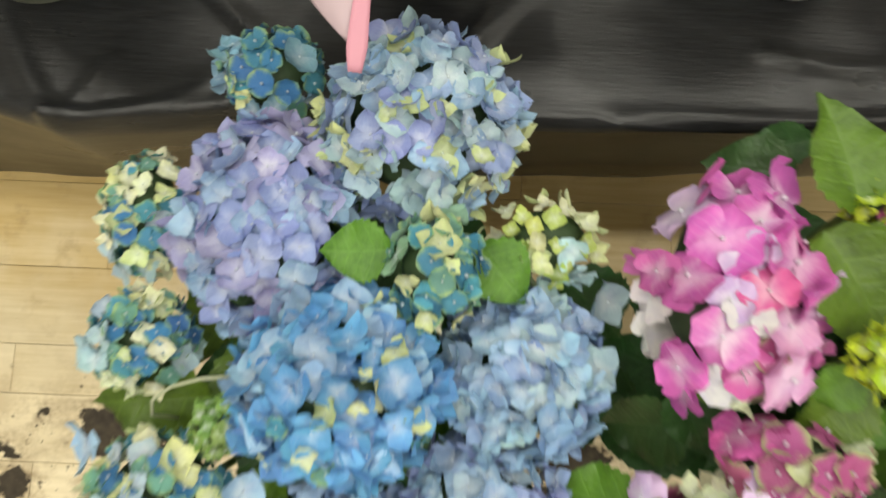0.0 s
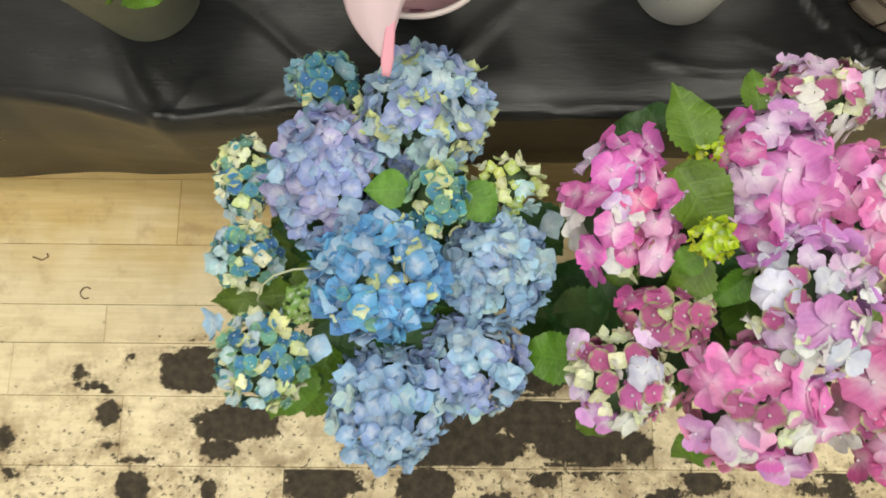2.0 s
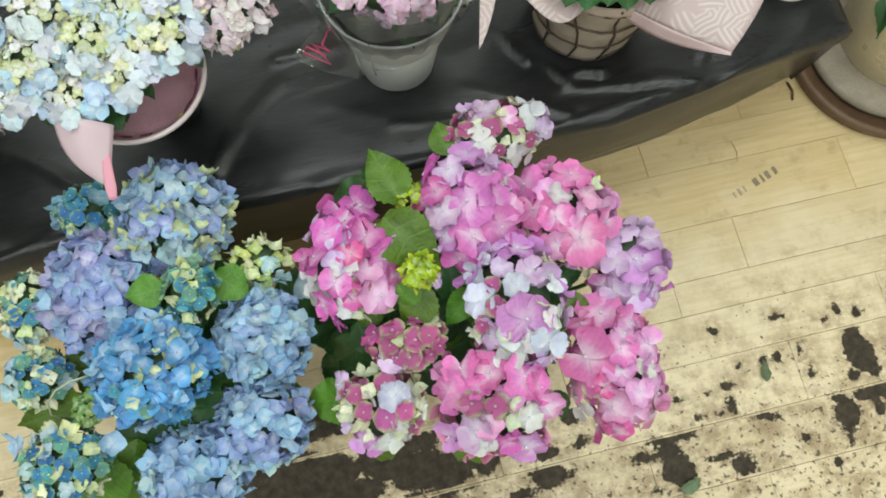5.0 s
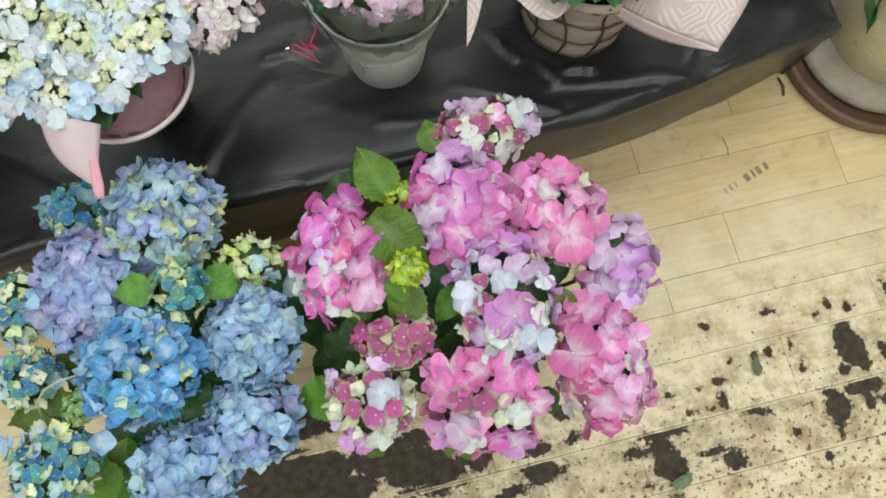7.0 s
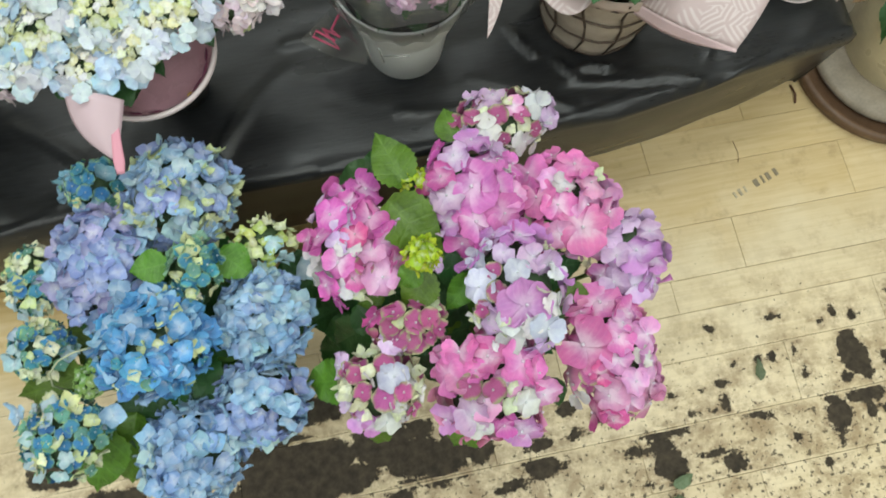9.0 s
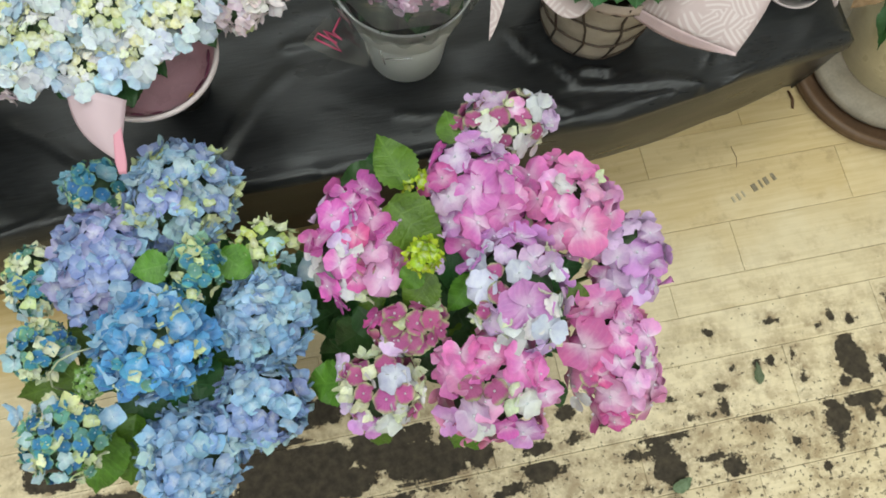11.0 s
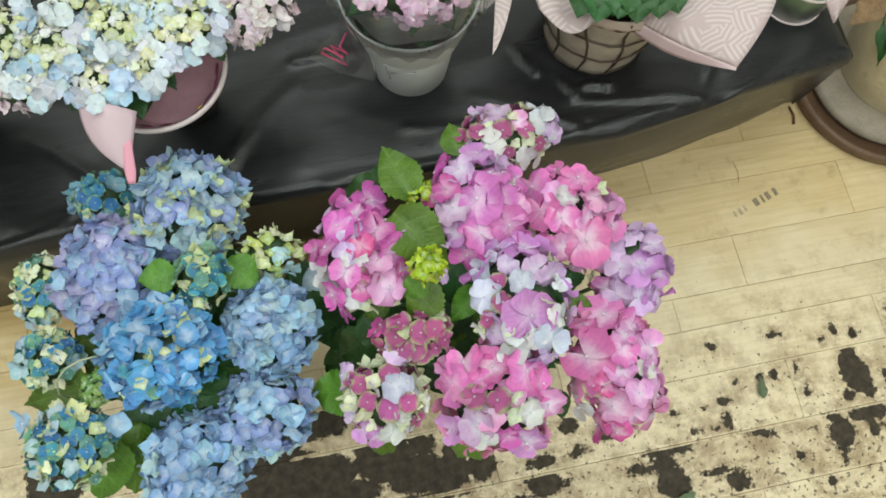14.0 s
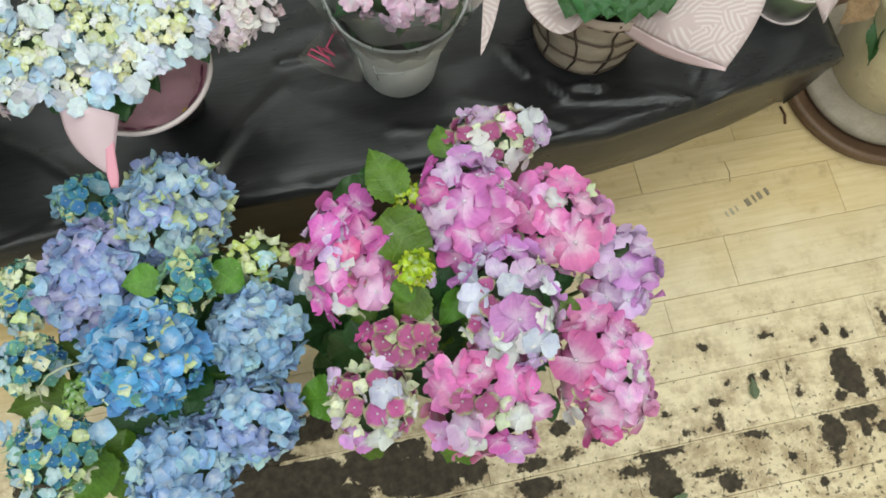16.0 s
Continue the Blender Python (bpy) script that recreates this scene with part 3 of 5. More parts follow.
def floret_mesh(kind, seed):
    """A flower of four broad petals round a small bead, one metre across before scaling."""
    rr = random.Random(seed)
    bm = bmesh.new()
    lr, la = bm.verts.layers.float.new("rad"), bm.verts.layers.float.new("ang")
    ns, nu = 5, 4
    for p in range(4):
        turn = p * math.pi / 2 + rr.uniform(-0.16, 0.16)
        size, lift = rr.uniform(0.88, 1.1), (0.025 if p % 2 else 0.0)
        cup = {"point": rr.uniform(-0.16, 0.28), "star": rr.uniform(-0.10, 0.34), "round": rr.uniform(-0.20, 0.14), "small": rr.uniform(-0.10, 0.10)}[kind]
        twist, ph = rr.uniform(-0.35, 0.35), rr.uniform(0, 6)
        grid = []
        for i in range(ns + 1):
            s = i / ns
            row = []
            for j in range(nu + 1):
                u = 2 * j / nu - 1
                if kind == "point":
                    h, rad = 0.035 + 0.335 * (2 * min(s, 1 - s)) ** 0.72, s * 0.56
                    if i == ns:
                        h = 0.02
                elif kind == "star":
                    h, rad = 0.035 + 0.30 * (2 * min(s, 1 - s)) ** 0.9, s * 0.56
                    if i == ns:
                        h = 0.02
                elif kind == "round":
                    h, rad = 0.05 + 0.315 * math.sin(math.pi * 0.86 * s ** 1.05) ** 0.8, 0.53 * s * (1 - 0.14 * u * u * s)
                    h = h if i < ns else 0.13
                else:
                    h, rad = 0.08 + 0.27 * math.sin(math.pi * 0.78 * s), 0.48 * s * (1 - 0.2 * u * u * s)
                x, y = rad * size, u * h * size
                z = lift + cup * s * s + 0.10 * abs(u) ** 1.6 * s * (1 if cup > 0 else -0.8) + twist * u * h * s * 0.6 + 0.055 * math.sin(4 * u + ph) * s * s
                v = bm.verts.new((x * math.cos(turn) - y * math.sin(turn), x * math.sin(turn) + y * math.cos(turn), z))
                v[lr], v[la] = s, u * 0.8 + p
                row.append(v)
            grid.append(row)
        for i in range(ns):
            for j in range(nu):
                bm.faces.new((grid[i][j], grid[i + 1][j], grid[i + 1][j + 1], grid[i][j + 1]))
    bead = bmesh.ops.create_icosphere(bm, subdivisions=1, radius=0.040 if kind != "small" else 0.060, matrix=Matrix.Translation((0, 0, 0.06)))
    for v in bead["verts"]:
        v[lr] = -1.0
    return mesh_of("floret", bm)


FLORETS = {}
for kd in ("point", "star", "round", "small"):
    for mt, mat_ in (("old", PETAL), ("new", YOUNG)):
        row = []
        for sd in range(6):
            me = floret_mesh(kd, 31 + sd)
            me.materials.append(mat_)
            row.append(me)
        FLORETS[kd, mt] = row

# colours: share, shape, age, size, colour
SKY = (0.155, 0.42, 0.74)
PALE_SKY = (0.37, 0.56, 0.76)
LAV = (0.34, 0.44, 0.72)
LILAC = (0.43, 0.43, 0.68)
ICE = (0.46, 0.63, 0.68)
CREAM = (0.69, 0.76, 0.38)
IVORY = (0.76, 0.80, 0.52)
LIME = (0.52, 0.64, 0.16)
TEAL = (0.075, 0.29, 0.42)
NAVY = (0.05, 0.20, 0.43)
PINK = (0.82, 0.235, 0.56)
ROSE = (0.70, 0.125, 0.40)
MAGENTA = (0.70, 0.15, 0.50)
PALE_PINK = (0.82, 0.40, 0.68)
ORCHID = (0.64, 0.29, 0.64)
PALE_LILAC = (0.69, 0.49, 0.75)
MAUVE = (0.43, 0.095, 0.27)
WHITE = (0.78, 0.78, 0.76)
PURPLE_PINK = (0.74, 0.215, 0.58)
BLUE_WHITE = (0.66, 0.70, 0.84)
SAGE = (0.16, 0.36, 0.30)
MIX = {
    "blue": [(5, "point", "old", 0.0274, SKY), (3, "point", "old", 0.0265, PALE_SKY), (0.5, "star", "old", 0.0210, CREAM)],
    "lavender": [(4, "point", "old", 0.0256, LAV), (4, "point", "old", 0.0274, LILAC), (2, "point", "old", 0.0256, PALE_SKY)],
    "hazy": [(4, "point", "old", 0.0248, LAV), (4, "point", "old", 0.0248, ICE), (3, "point", "old", 0.0248, PALE_SKY), (2, "star", "old", 0.0270, CREAM)],
    "pale_blue": [(4, "point", "old", 0.0256, PALE_SKY), (4, "point", "old", 0.0248, (0.31, 0.48, 0.74)), (1, "point", "old", 0.0256, ICE)],
    "dusty": [(3, "point", "old", 0.0239, LAV), (3, "point", "old", 0.0248, PALE_SKY), (1, "point", "old", 0.0256, ICE)],
    "teal": [(6, "small", "new", 0.0205, TEAL), (2, "small", "new", 0.020, NAVY), (3, "star", "old", 0.018, CREAM), (3, "star", "old", 0.018, IVORY), (4, "small", "new", 0.018, SAGE), (1, "point", "old", 0.022, ICE)],
    "teal_dark": [(5, "small", "new", 0.025, NAVY), (3, "small", "new", 0.024, TEAL), (3, "point", "old", 0.028, (0.24, 0.43, 0.54)), (1, "star", "old", 0.020, CREAM)],
    "green": [(6, "small", "new", 0.027, (0.06, 0.25, 0.40)), (2, "point", "old", 0.024, (0.30, 0.52, 0.35)), (3, "star", "old", 0.026, CREAM)],
    "lime": [(5, "star", "old", 0.022, CREAM), (5, "star", "old", 0.018, LIME), (2, "star", "old", 0.025, IVORY), (1, "point", "old", 0.027, ICE)],
    "bud": [(1, "small", "old", 0.015, (0.22, 0.40, 0.09)), (1, "small", "old", 0.014, (0.30, 0.46, 0.14))],
    "bright_bud": [(1, "star", "old", 0.016, (0.44, 0.60, 0.020)), (1, "star", "old", 0.014, (0.52, 0.64, 0.03))],
    "magenta": [(6, "round", "old", 0.044, MAGENTA), (3, "round", "old", 0.044, PINK), (2, "round", "old", 0.040, PALE_LILAC), (1, "round", "old", 0.030, WHITE), (1, "star", "old", 0.022, IVORY)],
    "purple_pink": [(6, "round", "old", 0.047, PURPLE_PINK), (1, "round", "old", 0.045, ORCHID), (2, "round", "old", 0.042, PALE_LILAC), (1, "point", "old", 0.028, WHITE)],
    "pink": [(5, "round", "old", 0.045, PINK), (4, "round", "old", 0.043, PALE_PINK), (1, "star", "old", 0.022, IVORY)],
    "rose": [(5, "round", "old", 0.045, (0.80, 0.32, 0.54)), (4, "round", "old", 0.043, PALE_PINK), (1, "small", "new", 0.024, MAUVE), (1, "star", "old", 0.022, IVORY)],
    "lilac": [(4, "round", "old", 0.042, (0.60, 0.31, 0.60)), (3, "round", "old", 0.042, PALE_LILAC), (2, "round", "old", 0.040, (0.62, 0.22, 0.52))],
    "mixed": [(2, "round", "old", 0.046, ORCHID), (3, "round", "old", 0.040, PALE_LILAC), (4, "point", "old", 0.033, WHITE), (2, "star", "old", 0.022, IVORY), (2, "small", "new", 0.028, MAUVE)],
    "cap": [(6, "small", "new", 0.026, MAUVE), (3, "star", "old", 0.022, IVORY), (4, "point", "old", 0.026, WHITE), (1, "round", "old", 0.028, PALE_LILAC)],
    "mauve": [(6, "small", "new", 0.031, MAUVE), (2, "small", "new", 0.030, (0.50, 0.12, 0.26)), (1, "star", "old", 0.022, CREAM)],
    "blush": [(4, "point", "old", 0.018, (0.80, 0.66, 0.70)), (4, "point", "old", 0.018, (0.80, 0.74, 0.72)), (1, "small", "old", 0.018, CREAM)],
    "wrapped_pink": [(1, "round", "old", 0.024, (0.80, 0.60, 0.72)), (1, "round", "old", 0.022, (0.78, 0.52, 0.66))],
}


# the kinds of floret that are set singly: shape, age, colour
KINDS = {
    "H": ("round", "old", MAGENTA), "P": ("round", "old", PINK), "V": ("round", "old", PALE_PINK), "L": ("round", "old", PALE_LILAC),
    "O": ("round", "old", ORCHID), "R": ("round", "old", ROSE), "W": ("round", "old", WHITE), "B": ("round", "old", BLUE_WHITE),
    "I": ("star", "old", IVORY), "C": ("star", "old", CREAM), "Y": ("star", "old", LIME), "Q": ("round", "old", PURPLE_PINK), "E": ("point", "old", ICE), "S": ("point", "old", PALE_SKY),
    "M": ("small", "new", MAUVE), "T": ("small", "new", TEAL), "N": ("small", "new", NAVY), "G": ("small", "new", SAGE), "K": ("point", "old", (0.24, 0.43, 0.54)),
}


def floret(head, at, nrm, shape, age, size, colour):
    ob = new("floret", R.choice(FLORETS[shape, age]))
    ob.parent = head
    # children sit in world coordinates: the head's own shift cancels the plant's
    ob.matrix_basis = Matrix.LocRotScale(at, nrm.to_track_quat("Z", "Y") @ Euler((0, 0, R.uniform(0, 6.28))).to_quaternion(), (size, size, size * 1.1))
    tone = R.uniform(0.78, 1.0) if shape == "round" else R.uniform(0.78, 1.02)
    j = [min(0.88, max(0.01, c_ * tone * R.uniform(0.95, 1.05))) for c_ in colour]
    ob.color = (*j, {"point": 0.36, "star": 0.30, "round": 0.46, "small": 0.30}[shape] * R.uniform(0.6, 1.3))
    return ob


def flower_head(plant, centre, radii, mix, placed=(), reach=112, cover=2.0, label=""):
    """A mop-head: a clump of stalks with florets over its dome, each an object. placed: florets set singly, by bearing, lean from upright, millimetres across and kind; the mix fills the room between them."""
    cx, cy, cz = centre
    rx, ry, rz = radii
    bm = bmesh.new()
    bmesh.ops.create_icosphere(bm, subdivisions=2, radius=1.0)
    for v in bm.verts:
        k = 0.78 + 0.10 * noise.noise(v.co * 2.5 + Vector(centre) * 10)
        v.co = Vector((cx + v.co.x * rx * k, cy + v.co.y * ry * k, cz + v.co.z * rz * k))
    # dark lump, so that the gaps between florets come out shaded by colour
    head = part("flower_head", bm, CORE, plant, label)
    kinds = MIX[mix]
    total = sum(k[0] for k in kinds)
    mean = sum(k[0] * k[3] ** 2 for k in kinds) / total

    def site(d, k):
        nrm = Vector((d.x / rx, d.y / ry, d.z / rz)).normalized()
        return Vector((cx + d.x * rx * k, cy + d.y * ry * k, cz + d.z * rz * k)), nrm

    taken = []
    for bearing, lean, across, key in placed:
        a, l = radians(bearing), radians(lean)
        shape, age, colour = KINDS[key]
        at, nrm = site(Vector((math.sin(l) * math.cos(a), math.sin(l) * math.sin(a), math.cos(l))), R.uniform(0.98, 1.05))
        loose = {"point": 0.32, "star": 0.30, "round": 0.28, "small": 0.16}[shape]
        nrm = (nrm + Vector((R.gauss(0, loose), R.gauss(0, loose), 0.25))).normalized()
        size = across * 0.001 * {"point": 0.98, "star": 0.82, "round": 1.16, "small": 1.08}[shape]
        floret(head, at, nrm, shape, age, size, colour)
        taken.append((at, size))
    area = 2 * math.pi * ((rx * ry + rx * rz + ry * rz) / 3) * (1 - math.cos(radians(reach)))
    n = max(7, int(cover * area / (mean * 0.80)))
    spin = R.uniform(0, 6)
    for i in range(n):
        c = 1 - (i + 0.5) / n * (1 - math.cos(radians(reach)))
        s = math.sqrt(max(0, 1 - c * c))
        a = spin + i * 2.39996 + R.uniform(-0.25, 0.25)
        at, nrm = site(Vector((s * math.cos(a), s * math.sin(a), c)), R.uniform(0.88, 0.99) if placed else R.uniform(0.88, 1.05))
        pick = R.uniform(0, total)
        for share, shape, age, size, colour in kinds:
            pick -= share
            if pick <= 0:
                break
        loose = {"point": 0.40, "star": 0.34, "round": 0.28, "small": 0.22}[shape]
        nrm = (nrm + Vector((R.gauss(0, loose), R.gauss(0, loose), R.gauss(0, loose * 0.8)))).normalized()
        size *= R.uniform(0.85, 1.15)
        if any((at - p).length < 0.40 * w for p, w in taken):
            continue
        floret(head, at, nrm, shape, age, size, colour)
    return head


def leaf_mesh(seed, droop=0.12, fold=0.25):
    """A broad pointed leaf with a toothed edge, along +x, one metre long before scaling."""
    rr = random.Random(seed)
    bm = bmesh.new()
    lay = bm.verts.layers.float_vector.new("blade")
    ns, nu = 22, 6
    grid = []
    ph = rr.uniform(0, 6)
    for i in range(ns + 1):
        s = i / ns
        h = 0.36 * math.sin(math.pi * s ** 0.80) ** 0.85 * (1 - 0.22 * s) if 0 < s < 1 else 0.006
        h *= 1 + 0.045 * (1 if i % 2 else -1)
        row = []
        for j in range(nu + 1):
            u = 2 * j / nu - 1
            z = fold * abs(u) * h - droop * s * s * 1.2 + 0.035 * math.sin(s * 9 + ph + u) * abs(u) + 0.03 * math.sin(3 * s * 6 + ph) * u * u
            v = bm.verts.new((s - 0.03 * abs(u) * (1 if i % 2 else 0), u * h, z))
            v[lay] = (u * h * 2, s, 0)
            row.append(v)
        grid.append(row)
    for i in range(ns):
        for j in range(nu):
            bm.faces.new((grid[i][j], grid[i + 1][j], grid[i + 1][j + 1], grid[i][j + 1]))
    return mesh_of("leaf", bm)


LEAVES, DARK_LEAVES, FALLEN_LEAVES, DRY_LEAVES = [], [], [], []
for store, mt in ((LEAVES, LEAF), (DARK_LEAVES, LEAF_DARK), (FALLEN_LEAVES, FALLEN), (DRY_LEAVES, DRY_LEAF)):
    for sd in range(4):
        me = leaf_mesh(90 + sd, 0.04 + 0.07 * sd, 0.15 + 0.1 * sd)
        me.materials.append(mt)
        store.append(me)


def leaf(plant, base, tip, wide=1.0, store=LEAVES, roll=0.0, name="leaf"):
    base, tip = Vector(base), Vector(tip)
    d = tip - base
    x = d.normalized()
    up = Vector((0.0, -0.25, 1.0))
    y = up.cross(x).normalized()
    z = x.cross(y)
    rot = Matrix((x, y, z)).transposed() @ Euler((radians(roll), 0, 0)).to_matrix()
    ob = new(name, R.choice(store))
    if plant:
        ob.parent = plant
        base = base - plant.location
    k = d.length
    ob.matrix_basis = Matrix.LocRotScale(base, rot.to_quaternion(), (k, k * wide, k))
    return ob


def stem(plant, a, b, r=0.0035):
    a, b = Vector(a), Vector(b)
    pts = []
    for i in range(7):
        s = i / 6
        p = a.lerp(b, s)
        out = Vector((b.x - a.x, b.y - a.y, 0)) * (math.sin(math.pi * s) * 0.18)
        pts.append(p + out)
    part("stem", tube(pts, [r * (1.15 - 0.3 * i / 6) for i in range(7)]), STALK, plant)


def nursery_pot(plant, at, r, h, mat_):
    prof = [(r * 0.72, 0.0), (r * 0.74, 0.004), (r * 0.93, h - 0.024), (r * 0.94, h - 0.022), (r, h - 0.022), (r * 1.02, h - 0.004), (r * 1.01, h), (r * 0.96, h), (r * 0.95, h - 0.02), (r * 0.72, 0.008), (0.001, 0.008)]
    part("pot", lathe([(0.001, 0.0)] + prof, at), mat_, plant)
    part("soil", lathe([(r * 0.93, h - 0.03), (r * 0.6, h - 0.024), (0.001, h - 0.02)], at, 32, wobble=0.05), SOIL, plant)


def undergrowth(plant, at, n, reach, low, high):
    """Leaves in pairs up the stems, under the flowers."""
    for i in range(n):
        a = i * 2.39996 + R.uniform(-0.3, 0.3)
        r0, z = R.uniform(0.01, reach - 0.09), R.uniform(low, high)
        ln = R.uniform(0.075, 0.115)
        r1 = min(reach, r0 + ln)
        b = (at[0] + r0 * math.cos(a), at[1] + r0 * math.sin(a), z)
        t = (at[0] + r1 * math.cos(a), at[1] + r1 * math.sin(a), z + R.uniform(-0.05, 0.025))
        # most take the dark copy, which puts the shade below the heads into colour
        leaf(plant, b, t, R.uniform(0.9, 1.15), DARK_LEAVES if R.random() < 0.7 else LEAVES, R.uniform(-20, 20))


# single florets of the two plants on the floor, head by head: bearing, lean, millimetres, kind
MAGENTA_HEAD = [
    (62, 65, 45, "H"), (128, 32, 41, "H"), (171, 42, 38, "H"), (104, 17, 31, "L"), (29, 30, 45, "H"), (16, 53, 28, "L"), (-162, 16, 27, "L"), (-38, 27, 31, "V"),
    (-132, 30, 35, "P"), (-95, 39, 29, "H"), (-56, 57, 46, "V"), (-137, 66, 34, "H"), (-124, 94, 34, "H"), (-110, 54, 27, "W"), (-95, 66, 19, "I"), (170, 67, 28, "H"),
    (80, 36, 36, "H"), (-28, 70, 28, "P"), (2, 5, 30, "R"), (-73, 32, 24, "M"),
]
TOP_CAP = [
    (124, 76, 30, "L"), (105, 43, 32, "L"), (81, 15, 20, "I"), (54, 41, 24, "I"), (4, 44, 34, "W"), (-20, 70, 27, "L"), (179, 43, 26, "M"), (-141, 14, 27, "M"),
    (-42, 21, 26, "M"), (-136, 42, 33, "W"), (-167, 79, 29, "L"), (-74, 74, 32, "W"), (-51, 57, 23, "M"), (-58, 100, 33, "W"), (-89, 37, 19, "I"), (33, 9, 25, "V"),
    (169, 27, 17, "I"), (-100, 54, 22, "M"), (-55, 100, 19, "I"), (172, 72, 22, "M"),
]
PURPLE_HEAD = [
    (136, 83, 49, "H"), (79, 54, 41, "O"), (48, 55, 38, "L"), (117, 41, 36, "L"), (-126, 8, 57, "Q"), (-167, 39, 38, "L"), (-22, 25, 41, "Q"), (11, 41, 28, "W"),
    (-103, 44, 52, "Q"), (-53, 50, 43, "Q"), (-115, 78, 45, "H"), (-79, 67, 37, "O"), (160, 44, 35, "H"), (-22, 52, 35, "V"), (-140, 57, 34, "O"), (165, 66, 28, "R"),
    (19, 76, 36, "Q"),
]
PINK_HEAD = [
    (132, 76, 47, "P"), (72, 35, 46, "P"), (138, 29, 33, "V"), (18, 24, 36, "V"), (173, 45, 42, "P"), (-155, 23, 41, "P"), (-86, 42, 57, "P"), (-35, 50, 36, "P"),
    (-119, 54, 34, "V"), (-141, 64, 26, "M"), (-165, 79, 26, "I"), (-149, 103, 27, "W"), (-100, 101, 35, "V"), (-69, 94, 34, "R"), (124, 14, 28, "W"), (96, 77, 34, "P"),
    (-124, 104, 29, "R"),
]
MIXED_HEAD = [
    (94, 82, 37, "L"), (126, 68, 32, "B"), (144, 57, 26, "B"), (71, 51, 41, "O"), (43, 33, 30, "L"), (174, 47, 37, "B"), (89, 9, 31, "B"), (-86, 22, 51, "O"),
    (-169, 26, 26, "M"), (-25, 27, 23, "I"), (7, 53, 24, "W"), (-63, 57, 40, "B"), (31, 77, 22, "I"), (-60, 88, 31, "I"), (-79, 83, 31, "L"), (-159, 52, 25, "M"),
    (-128, 39, 21, "I"), (-37, 45, 25, "W"), (-85, 44, 26, "W"), (106, 34, 24, "L"), (148, 30, 21, "M"),
]
LILAC_HEAD = [
    (136, 48, 39, "L"), (89, 45, 38, "L"), (-65, 4, 49, "O"), (31, 39, 35, "L"), (-29, 34, 34, "O"), (-173, 26, 32, "L"), (-100, 46, 41, "L"), (-138, 54, 34, "L"),
    (-163, 104, 30, "M"), (-180, 85, 22, "I"), (-128, 102, 28, "W"), (165, 57, 26, "V"), (-72, 45, 31, "O"), (-105, 78, 29, "O"),
]
ROSE_HEAD = [
    (92, 59, 54, "P"), (122, 64, 34, "P"), (51, 52, 38, "P"), (159, 44, 60, "P"), (76, 15, 37, "P"), (17, 47, 40, "V"), (-17, 41, 37, "V"), (-134, 5, 34, "V"),
    (-68, 28, 34, "V"), (-123, 44, 44, "V"), (-129, 97, 41, "R"), (-153, 99, 34, "W"), (-109, 77, 33, "R"), (-151, 30, 27, "R"), (-10, 31, 25, "W"), (-163, 44, 25, "M"),
    (63, 30, 31, "V"),
]
FRONT_HEAD = [
    (88, 53, 39, "R"), (130, 51, 43, "P"), (99, 24, 44, "P"), (161, 53, 40, "P"), (64, 33, 28, "W"), (24, 30, 53, "P"), (-27, 53, 39, "V"), (-178, 27, 29, "M"),
    (-129, 10, 30, "M"), (-43, 17, 21, "I"), (-136, 42, 42, "L"), (-154, 77, 35, "O"), (-117, 55, 26, "W"), (-80, 27, 26, "I"), (-49, 37, 33, "W"), (-73, 69, 44, "O"),
    (151, 90, 32, "P"), (146, 22, 30, "P"), (-2, 42, 37, "P"), (64, 82, 28, "R"), (-92, 48, 29, "H"),
]
FRONT_CAP = [
    (142, 40, 27, "M"), (69, 34, 27, "M"), (-78, 19, 31, "M"), (-171, 24, 25, "M"), (-27, 34, 27, "M"), (-47, 71, 23, "M"), (109, 76, 26, "I"), (83, 66, 25, "I"),
    (116, 25, 23, "I"), (29, 87, 22, "I"), (168, 49, 22, "I"), (-147, 41, 24, "I"), (-123, 46, 20, "I"), (-11, 67, 23, "I"), (-35, 90, 19, "I"), (21, 23, 35, "B"),
    (-90, 64, 31, "W"), (-132, 71, 28, "O"), (-110, 70, 24, "O"), (-67, 54, 24, "I"), (142, 64, 22, "M"),
]
MAUVE_HEAD = [
    (138, 84, 32, "R"), (119, 39, 31, "M"), (-13, 12, 30, "M"), (-91, 41, 27, "M"), (1, 34, 26, "M"), (-31, 65, 25, "M"), (32, 60, 26, "I"), (-176, 26, 26, "M"),
    (116, 83, 25, "R"), (156, 10, 20, "C"), (-55, 61, 22, "M"), (156, 86, 22, "R"),
]
CREAM_TEAL = [
    (133, 58, 22, "C"), (65, 23, 20, "I"), (48, 59, 20, "I"), (130, 13, 19, "I"), (-78, 45, 25, "C"), (-53, 92, 20, "I"), (-30, 76, 22, "I"), (-160, 39, 17, "I"),
    (113, 48, 14, "T"), (5, 49, 16, "T"), (-163, 12, 16, "N"), (-10, 18, 16, "T"), (-104, 24, 18, "N"), (-47, 37, 17, "T"), (-18, 62, 15, "T"), (-132, 61, 19, "E"),
    (-72, 100, 17, "I"), (-111, 83, 20, "E"), (-35, 104, 19, "I"), (75, 69, 18, "I"), (156, 29, 16, "G"),
]
